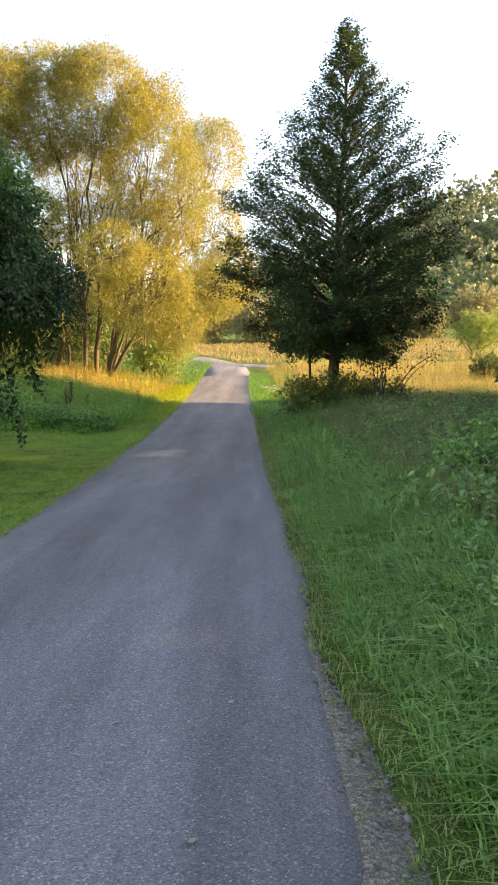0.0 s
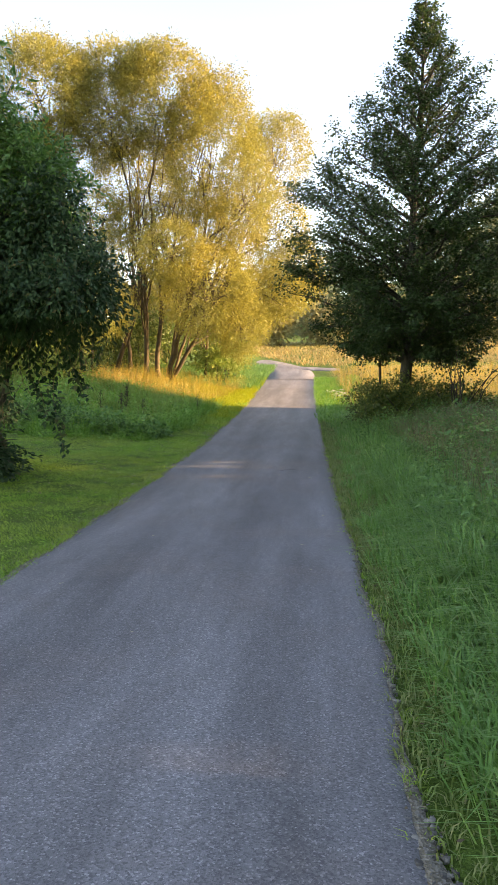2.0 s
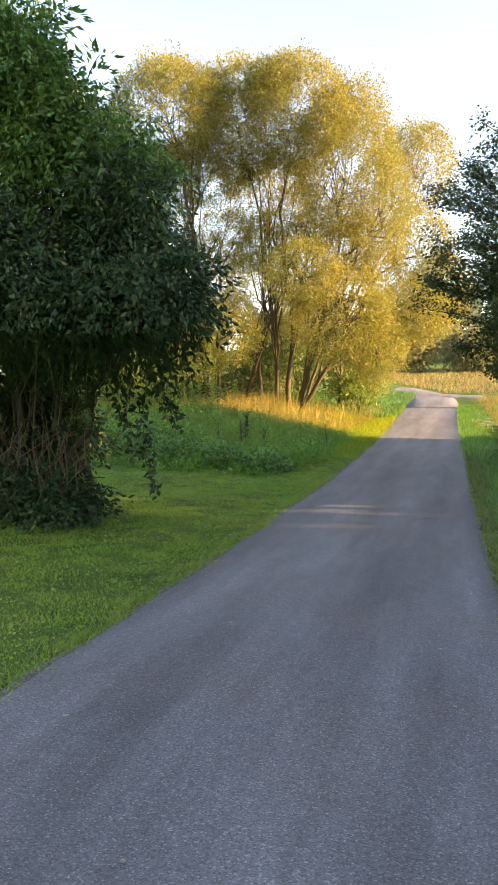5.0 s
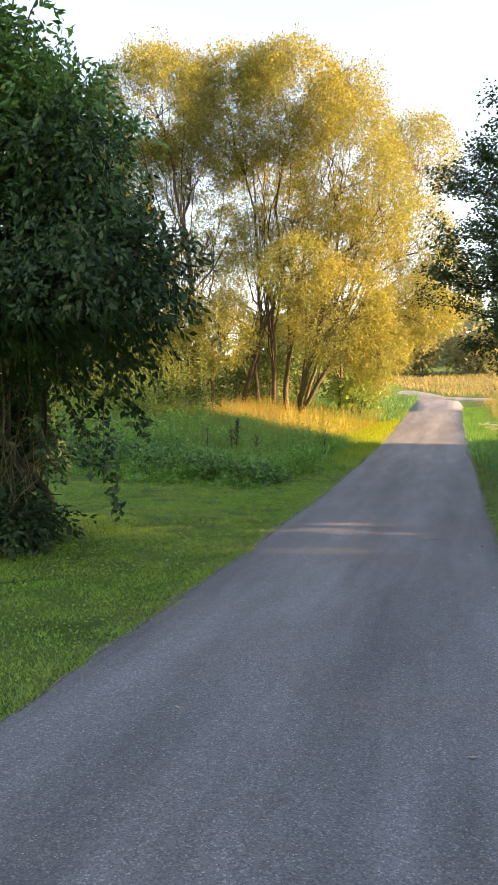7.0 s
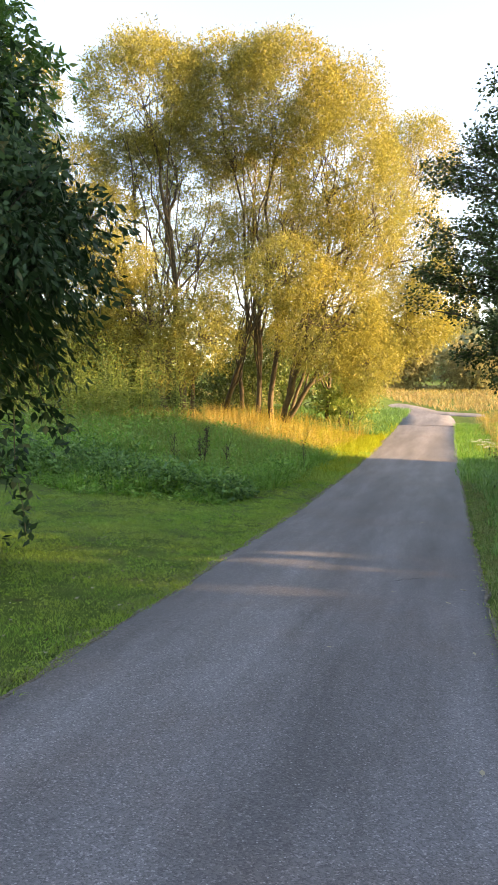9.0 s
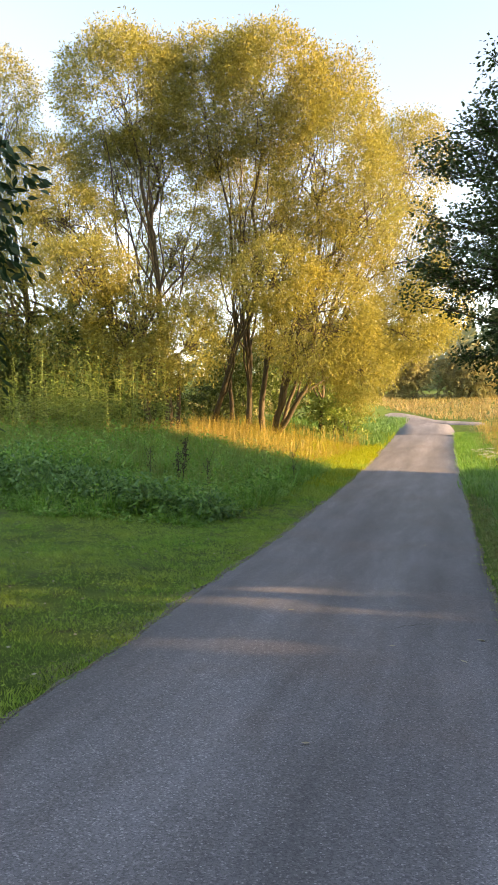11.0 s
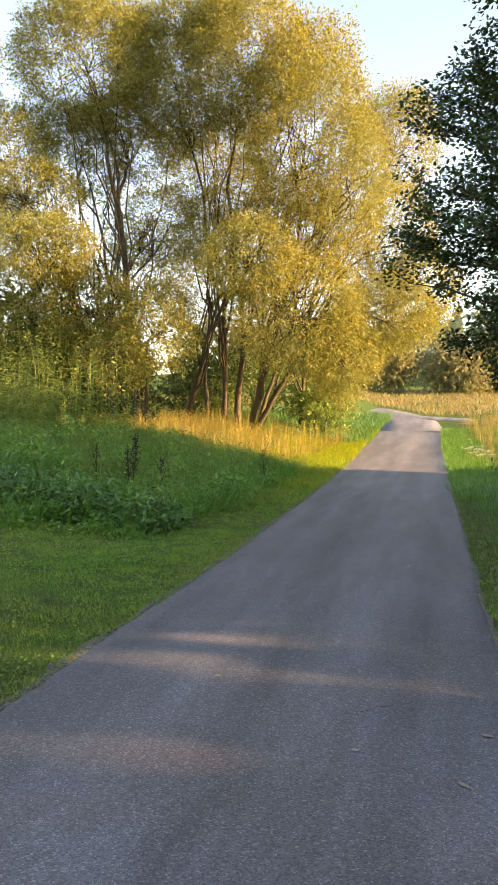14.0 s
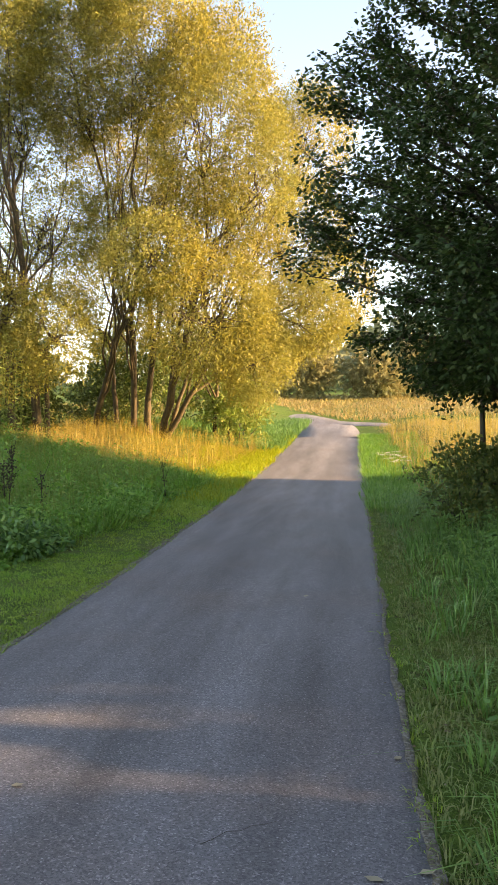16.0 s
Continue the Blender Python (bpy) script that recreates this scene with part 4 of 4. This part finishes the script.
x, y = spots(3600, 1.8, 8.5, 6, 26)
k = (x > road_r(y) + 1.5 + 0.4 * wave(x, y, 1.0, 2)) & (x < 1.2 + 0.36 * y) & (wave(x, y, 0.8, 5) > -0.4)
x, y = x[k], y[k]
M_SEEDY = leaf_material("seeding_grass", [(0.0, (0.14, 0.12, 0.06)), (0.6, (0.25, 0.21, 0.11)), (1.0, (0.36, 0.31, 0.18))], (0.17, 0.19, 0.08), 0.6, 0.3)
grass_field("seeding_grass", "tall brownish seeding grass over the nettles", M_SEEDY, x, y, 0.78, 0.006, 0.7, 0.2, 16)

# rank weeds at the back of the lawn
x, y = spots(5200, -14, -3, 18, 33)
edge = 19.6 + 0.5 * wave(x, y, 1.2) - 0.25 * (x + 4.7)
k = (y > edge) & (y < 30.5) & (x < road_l(y) - 0.75 - 0.05 * (30 - y))
x, y = x[k], y[k]
grown = 0.3 + 0.7 * smooth(0, 1.6, y - (19.6 + 0.5 * wave(x, y, 1.2) - 0.25 * (x + 4.7)))
herb_field("weeds", "rank green weeds behind the lawn", M_FRESH, x, y, grown * (rng.uniform(0.12, 0.3, len(x)) + 0.42 * (0.5 + 0.5 * wave(x, y, 1.7, 3))), 16, (0.1, 0.046))
cx, cy = x[::9], y[::9]
grass_field("weed_mound", "mounds of arching green grass behind the lawn", M_FRESH, cx, cy, grown[::9] * (0.56 + 0.3 * wave(cx, cy, 1.9, 1)), 0.015, 1.5, 0.36, 46)
grass_field("weed_grass", "long green grass among the weeds", M_FRESH, x, y, grown * (0.42 + 0.24 * wave(x, y, 1.5, 2)), 0.011, 1.2, 0.26, 3)
x, y = spots(4200, -5, -2.3, 17, 33)
k = (x < road_l(y) - 0.03) & (x > road_l(y) - 1.5)
x, y = x[k], y[k]
grass_field("verge_grass", "bright green grass at the lane's edge", M_LAWN, x, y, 0.05 + 0.09 * smooth(22, 27, y), 0.011, 0.7, 0.09, 10)

x = np.concatenate([rng.uniform(-10.5, -5.2, 34), rng.uniform(-5.2, -3.8, 12)])
y = 20.3 - 0.25 * (x + 4.7) + 0.5 * wave(x, x * 0, 1.2) + rng.uniform(0, 1.0, 46)
mound_field("nettle_clump", "dark green nettle clumps along the lawn's end", M_HERB, x, y, rng.uniform(0.3, 0.6, 46), rng.uniform(0.4, 0.8, 46) * (0.6 + 0.4 * smooth(-4.0, -6.0, x)), 430, (0.1, 0.046))
x, y = spots(150, -12, -3.6, 21.5, 29)
k = (x < road_l(y) - 1.0 - 0.05 * (30 - y)) & (y > 21.5 - 0.25 * (x + 4.7))
x, y = x[k], y[k]
mound_field("weed_clump", "leafy green weed clumps behind the lawn", M_FRESH, x, y, rng.uniform(0.3, 0.7, len(x)), rng.uniform(0.35, 0.8, len(x)), 300, (0.1, 0.04))
x, y = spots(900, -13, -3.9, 22.3, 29.5)
k = (x < road_l(y) - 1.3 - 0.06 * (30 - y)) & (y > 22.3 - 0.25 * (x + 4.7))
x, y = x[k], y[k]
grass_field("seeding_grass", "tall pale seeding grass over the weeds", M_PALE, x, y, rng.uniform(0.6, 1.05, len(x)), 0.007, 0.55, 0.25, 16)
x, y = spots(170, 1.5, 8, 3.5, 22)
k = (x > road_r(y) + 1.15 + 0.35 * wave(x, y, 0.9)) & (x < 1.4 + 0.36 * y)
x, y = x[k], y[k]
mound_field("nettle_clump", "broad-leaved nettle clumps in the verge", M_HERB, x, y, rng.uniform(0.25, 0.55, len(x)), rng.uniform(0.35, 0.75, len(x)), 190, (0.1, 0.05), True)

# golden grasses under the willows and over the meadow
x, y = spots(3800, -16, -3.2, 28, 41)
k = (x < road_l(y) - 0.9 - 0.1 * (38 - y)) & (y > 28.5 + 0.15 * wave(x, y, 2))
x, y = x[k], y[k]
grass_field("golden_grass", "tall golden dry grass under the willows", M_DRY, x, y, 0.3 + 0.3 * rng.uniform(0, 1, len(x)) ** 2, 0.0075, 1.7, 0.45, 3)
herb_field("golden_weeds", "dry golden weeds among the grass", M_GOLD, x, y, rng.uniform(0.25, 0.75, len(x)), 19, (0.056, 0.026))
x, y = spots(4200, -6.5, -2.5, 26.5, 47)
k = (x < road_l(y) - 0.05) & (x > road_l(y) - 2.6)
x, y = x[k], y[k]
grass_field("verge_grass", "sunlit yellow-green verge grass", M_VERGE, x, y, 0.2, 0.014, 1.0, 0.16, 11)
x, y = spots(2600, 0, 2.2, 25, 47)
k = (x > road_r(y) + 0.05)
x, y = x[k], y[k]
grass_field("verge_grass", "sunlit green verge grass", M_FRESH, x, y, 0.26, 0.014, 1.0, 0.16, 11)
x, y = spots(5200, 1.2, 22, 23, 52)
k = (x > road_r(y) + 1.2) & (x < 2.5 + 0.36 * y)
x, y = x[k], y[k]
grass_field("golden_grass", "tall golden dry meadow grass", M_TAN, x, y, 0.4 + 0.35 * rng.uniform(0, 1, len(x)) ** 2, 0.01, 1.5, 0.42, 5)
herb_field("golden_weeds", "dry golden weeds in the meadow", M_GOLD, x, y, rng.uniform(0.35, 0.9, len(x)), 13, (0.06, 0.03))
x, y = spots(9000, -22, 36, 50, 92)
k = (y > 57 - 2.4 * np.minimum(x, 0) + 0 * x) | ((x > 3) & (y < 52)) | ((x > 1) & (y > 56.5)) | ((x < -9) & (y < 62))
x, y = x[k], y[k]
grass_field("golden_grass", "pale golden grass of the far meadow", M_TAN, x, y, 0.42, 0.05, 1.5, 0.9, 4)
x, y = spots(2600, -9, -2.5, 40, 56)
k = (x < road_l(y) - 0.1) & (x > -3.6 - 0.4 * (56 - y))
x, y = x[k], y[k]
grass_field("weed_grass", "green grass bank at the inside of the bend", M_HERB, x, y, 0.4, 0.02, 0.6, 0.25, 10)

# pale tall herbs left of the willows
x, y = rng.normal(-10.0, 1.3, 260), rng.normal(28.2, 0.8, 260)
herb_field("tall_herbs", "tall pale green leafy herbs", M_PALE, x, y, 1.3 + 1.9 * rng.uniform(0, 1, 260) ** 2, 60, (0.13, 0.036))


# ------------------------------------------------------------ stones of the shoulder
def stones(x, y, size, dz=0.0):
    n = len(x)
    cube = np.array([[-1, -1, -1], [1, -1, -1], [1, 1, -1], [-1, 1, -1], [-1, -1, 1], [1, -1, 1], [1, 1, 1], [-1, 1, 1]], float)
    f = np.array([[0, 2, 1], [0, 3, 2], [4, 5, 6], [4, 6, 7], [0, 1, 5], [0, 5, 4], [1, 2, 6], [1, 6, 5], [2, 3, 7], [2, 7, 6], [3, 0, 4], [3, 4, 7]])
    s = size[:, None, None] * np.array([0.5, 0.4, 0.28]) * rng.uniform(0.6, 1.25, (n, 1, 3))
    v = cube * s * rng.uniform(0.55, 1.0, (n, 8, 1))
    a = rng.uniform(0, 6.28, n)
    c, sn = np.cos(a)[:, None], np.sin(a)[:, None]
    v = np.stack([v[..., 0] * c - v[..., 1] * sn, v[..., 0] * sn + v[..., 1] * c, v[..., 2]], 2)
    v = v + lay(x, y, dz)[:, None]
    return v.reshape(-1, 3), (np.arange(n)[:, None, None] * 8 + f).reshape(-1, 3)


def crumbs():
    ys = np.arange(0, 40, 0.1)
    w = 0.05 + 0.045 * wave(ys, ys * 0.6, 2.7) + 0.025 * wave(ys, ys * 0.4, 9.0)
    cols = np.array([0.3, 0.0, -0.5, -1.0, -1.3])
    X = road_l(ys)[:, None] + np.maximum(w, 0.02)[:, None] * cols
    Y = np.broadcast_to(ys[:, None], X.shape)
    Z = land(X, Y) + np.array([-0.03, 0.006, 0.008, 0.004, -0.03])
    v = np.stack([X, Y, Z], 2).reshape(-1, 3)
    i, j = np.meshgrid(np.arange(len(ys) - 1), np.arange(4), indexing="ij")
    a = (i * 5 + j).ravel()
    return v, np.column_stack([a, a + 5, a + 6, a + 1])


def shoulder():
    ys = np.arange(-3, 26, 0.1)
    w = 0.18 * (1 - smooth(2.2, 5, ys)) + 0.035 + 0.02 * wave(ys, ys * 0.6, 3.1) + 0.015 * wave(ys, ys * 0.6, 9.0)
    cols = np.array([-0.15, 0.05, 0.5, 0.95, 1.15])
    X = road_r(ys)[:, None] + w[:, None] * cols
    Y = np.broadcast_to(ys[:, None], X.shape)
    Z = land(X, Y) + np.array([-0.03, 0.006, 0.004, 0.003, -0.03]) + 0.006 * wave(X, Y, 21.0)
    v = np.stack([X, Y, Z], 2).reshape(-1, 3)
    i, j = np.meshgrid(np.arange(len(ys) - 1), np.arange(4), indexing="ij")
    a = (i * 5 + j).ravel()
    return v, np.column_stack([a, a + 1, a + 6, a + 5])


def grit_material():
    m, n, l, out = shader("grit")
    tc = n.new("ShaderNodeTexCoord").outputs["Object"]
    v = n.new("ShaderNodeTexVoronoi")
    v.inputs["Scale"].default_value = 75.0
    l.new(tc, v.inputs["Vector"])
    sp = n.new("ShaderNodeSeparateColor")
    l.new(v.outputs["Color"], sp.inputs["Color"])
    r = ramp(n, [(0.0, (0.06, 0.05, 0.04)), (0.5, (0.15, 0.128, 0.1)), (1.0, (0.36, 0.33, 0.3))])
    l.new(sp.outputs[0], r.inputs["Fac"])
    col = mix_col(n, l, noise_tex(n, l, 5.0, 5.0, 0.7), r.outputs["Color"], (0.13, 0.11, 0.075))
    p = n.new("ShaderNodeBsdfPrincipled")
    p.inputs["Roughness"].default_value = 0.95
    b = n.new("ShaderNodeBump")
    b.inputs["Strength"].default_value, b.inputs["Distance"].default_value = 1.0, 0.012
    l.new(v.outputs["Distance"], b.inputs["Height"])
    l.new(b.outputs[0], p.inputs["Normal"])
    l.new(col, p.inputs["Base Color"])
    l.new(p.outputs[0], out.inputs["Surface"])
    return m


M_GRIT = grit_material()
tagged(part("shoulder", shoulder(), M_GRIT, smooth=True), "strip of bare grit beside the asphalt", "shoulder", kind="structure")
tagged(part("shoulder", crumbs(), M_GRIT, smooth=True), "thin line of dirt between asphalt and lawn", "shoulder", kind="structure")
x, y = spots(16000, 0.3, 0.8, 0.8, 9)
k = (x > road_r(y) - 0.03) & (x < road_r(y) + 0.19 * (1 - smooth(2.2, 5, y)) + 0.03 + 0.02 * wave(x, y, 4))
x, y = x[k], y[k]
tagged(part("gravel", stones(x, y, 0.006 + 0.032 * rng.uniform(0, 1, len(x)) ** 5), M_GRAVEL), "loose grey gravel on the crumbling shoulder", "gravel", kind="stuff")


# ------------------------------------------------------------ small things
def dock(x, y, h, n):
    """A dead dock: a dark stalk crowded with seed."""
    ob = thing("dead_dock", (x, y, z_at(x, y)), "withered dark brown dock stalk standing in the weeds", "plant", "dead docks")
    b = np.array([x, y, z_at(x, y)])
    top = b + [rng.uniform(-0.08, 0.08), rng.uniform(-0.05, 0.05), h]
    g, line = limb(b, top, 0.012, 0.005, 0, 0.03, 7, 5)
    stalk = part("stalk", g, M_SEED, ob)
    t = rng.uniform(0.45, 1.0, n)
    p = b + (top - b) * t[:, None] + rng.normal(size=(n, 3)) * [0.035, 0.035, 0.02]
    part("seed_head", leaves(p, scatter_dirs(n), 0.035, 0.028), M_SEED, stalk)
    for k in range(3):
        a = line[3 + k]
        e = a + [rng.uniform(-0.16, 0.16), rng.uniform(-0.1, 0.1), rng.uniform(0.2, 0.4)]
        part("side_stalk", limb(a, e, 0.006, 0.003, 0, 0.04, 5, 4)[0], M_SEED, stalk)


M_SEED = leaf_material("withered_seed", [(0.0, (0.03, 0.02, 0.014)), (1.0, (0.09, 0.055, 0.035))], (0.06, 0.04, 0.03), 1.0, 0.1)
for x, y, h, n in [(-5.1, 22.8, 1.15, 260), (-5.2, 22.9, 0.9, 150), (-4.55, 22.9, 0.8, 50), (-5.75, 22.9, 0.9, 36), (-3.6, 26.4, 0.8, 30)]:
    dock(x, y, h, n)


def bare_shrub():
    b = np.array([3.55, 21.6, z_at(3.55, 21.6)])
    ob = thing("bare_shrub", b, "arching bare twigs with a few leaves beside the tree", "bush")
    for k in range(11):
        e = b + [rng.uniform(-0.7, 1.9), rng.uniform(-0.6, 0.6), rng.uniform(1.2, 2.2)]
        g, line = limb(b + rng.normal(size=3) * [0.08, 0.08, 0], e, 0.018, 0.004, 0, 0.06, 9, 4, 0.12)
        twig = part("twig", g, M_BARKD, ob)
        n = 26
        p = line[rng.integers(4, 9, n)] + rng.normal(size=(n, 3)) * 0.14
        part("leaf_spray", leaves(p, scatter_dirs(n), 0.08, 0.045), M_DARK, twig)


bare_shrub()

# fallen leaves and stones on the lane and along its edges
M_FALLEN = leaf_material("fallen_leaves", [(0.0, (0.32, 0.25, 0.16)), (0.6, (0.47, 0.4, 0.28)), (1.0, (0.6, 0.56, 0.45))], (0.3, 0.24, 0.15), 3.0, 0.1)


def fallen(x, y, size, turn, z):
    """One curled leaf with its stalk."""
    a = np.array([[0, 0, 0], [0.3, 0.26, 0.1], [0.7, 0.2, 0.06], [1, 0, 0.16], [0.7, -0.22, 0.08], [0.3, -0.25, 0.05], [0.5, 0, 0.0], [-0.35, 0.03, 0.06], [-0.35, -0.02, 0.06]])
    c, sn = math.cos(turn), math.sin(turn)
    v = np.column_stack([x + size * (a[:, 0] * c - a[:, 1] * sn), y + size * (a[:, 0] * sn + a[:, 1] * c), z + 0.004 + size * a[:, 2]])
    f = np.array([[0, 6, 1], [1, 6, 2], [2, 6, 3], [3, 6, 4], [4, 6, 5], [5, 6, 0], [0, 7, 8]])
    base = (x, y, z)
    ob = part("fallen_leaf", (v - np.array(base), f), M_FALLEN)
    ob.location = base
    return tagged(ob, "pale dry leaf lying on the asphalt", "leaf", "fallen leaves on the lane")


def road_top(x, y):
    u = (x - road_l(y)) / (road_r(y) - road_l(y))
    return float(road_z(y) + np.interp(u, [0, 0.02, 0.12, 0.3, 0.5, 0.7, 0.88, 0.98, 1], [0.008, 0.014, 0.022, 0.032, 0.036, 0.032, 0.022, 0.014, 0.008]))


for x, y, size in [(-0.8, 12.12, 0.05), (-0.04, 13.72, 0.06), (-0.56, 13.96, 0.05), (0.1, 14.33, 0.07), (-1.45, 14.82, 0.06), (-0.09, 8.81, 0.05), (-1.54, 9.03, 0.04), (-0.57, 3.42, 0.035), (-0.1, 3.64, 0.04), (-0.03, 7.84, 0.045), (-0.18, 2.54, 0.05), (-0.47, 18.8, 0.06), (0.22, 14.4, 0.06), (0.2, 15.4, 0.07), (0.1, 10.4, 0.05), (0.12, 12.3, 0.05), (-1.1, 6.1, 0.04), (-1.9, 7.2, 0.04)]:
    fallen(x, y, size, rng.uniform(0, 6.28), road_top(x, y))

g, _ = limb((-0.56, 14.45, road_top(-0.5, 14.5) + 0.006), (-0.3, 14.66, road_top(-0.4, 14.6) + 0.008), 0.0018, 0.001, 0, 0.06, 7, 4)
tagged(part("twig", g, M_BARKD), "thin dry twig lying on the asphalt", "twig")

M_LITTER = leaf_material("leaf_litter", [(0.0, (0.09, 0.06, 0.035)), (0.7, (0.2, 0.14, 0.08)), (1.0, (0.36, 0.29, 0.18))], (0.14, 0.1, 0.06), 3.0, 0.1)
# litter along both edges of the lane
x, y = spots(2600, -3.1, 0.7, 2, 34)
k = ((x > road_l(y) - 0.3) & (x < road_l(y) + 0.05)) | ((x > road_r(y) - 0.05) & (x < road_r(y) + 0.22))
x, y = x[k], y[k]
n = len(x)
p = lay(x, y, 0.028)
geo = leaves(p, np.column_stack([rng.normal(size=n), rng.normal(size=n), rng.uniform(-0.1, 0.35, n)]), rng.uniform(0.015, 0.04, n), rng.uniform(0.007, 0.016, n), 0.2, np.array([0, 0, 1.0]))
tagged(part("leaf_litter", geo, M_LITTER), "dry brown leaf litter along the asphalt edges", "leaves", kind="stuff")
x, y = spots(420, -8, -2.5, 4, 19)
n = len(x)
geo = leaves(lay(x, y, 0.04), np.column_stack([rng.normal(size=n), rng.normal(size=n), rng.uniform(-0.1, 0.35, n)]), rng.uniform(0.025, 0.05, n), rng.uniform(0.012, 0.025, n), 0.2, np.array([0, 0, 1.0]))
tagged(part("leaf_litter", geo, M_FALLEN), "scattered dry leaves on the lawn", "leaves", kind="stuff")
x, y = spots(1500, -3.0, 0.6, 1.5, 36)
k = ((x > road_l(y) - 0.16) & (x < road_l(y) + 0.03))
x, y = x[k], y[k]
tagged(part("gravel", stones(x, y, rng.uniform(0.01, 0.035, len(x)), 0.01), M_GRAVEL), "small stones and crumbs along the lawn's edge", "gravel", kind="stuff")

# pale umbels in the sunny verge
x, y = rng.normal(0.95, 0.18, 26), rng.normal(34, 1.2, 26)
M_UMBEL = leaf_material("white_umbels", [(0.0, (0.55, 0.55, 0.48)), (1.0, (0.75, 0.74, 0.68))], (0.6, 0.6, 0.52), 2.0, 0.3)
n = 26 * 14
p = lay(np.repeat(x, 14), np.repeat(y, 14)) + np.column_stack([rng.normal(size=n) * 0.04, rng.normal(size=n) * 0.04, np.repeat(rng.uniform(0.3, 0.5, 26), 14)])
tagged(part("wild_carrot", leaves(p, scatter_dirs(n), 0.026, 0.022), M_UMBEL), "small white flower heads in the verge grass", "flowers", kind="stuff")
tagged(part("flower_stalk", blades(lay(x, y), 0.46, 0.01, 0.1, rng.uniform(0, 6, 26)), M_VERGE), "thin green flower stalks in the verge", "stalks", kind="stuff")

x, y = spots(5200, -2.8, 0.6, 1, 34)
k = (np.abs(x - road_l(y) + 0.03) < 0.07) | (np.abs(x - road_r(y) - 0.03) < 0.05)
k &= wave(x, y, 3.3, 1) + 0.5 * wave(x, y, 11.0, 4) > -0.15
x, y = x[k], y[k]
grass_field("edge_grass", "ragged grass tufts hanging over the asphalt edge", M_LAWN, x, y, 0.06, 0.006, 1.2, 0.05, 12)

x, y = spots(9000, -3.1, -2.2, 3, 26)
k = (x < road_l(y) + 0.01) & (x > road_l(y) - 0.22 - 0.1 * wave(x, y, 5.0, 2)) & (wave(x, y, 2.7, 3) + 0.5 * wave(x, y, 7.0) > -0.4)
x, y = x[k], y[k]
grass_field("dry_fringe", "worn yellowish grass along the asphalt edge", M_TURF, x, y, 0.045, 0.006, 1.3, 0.04, 8)
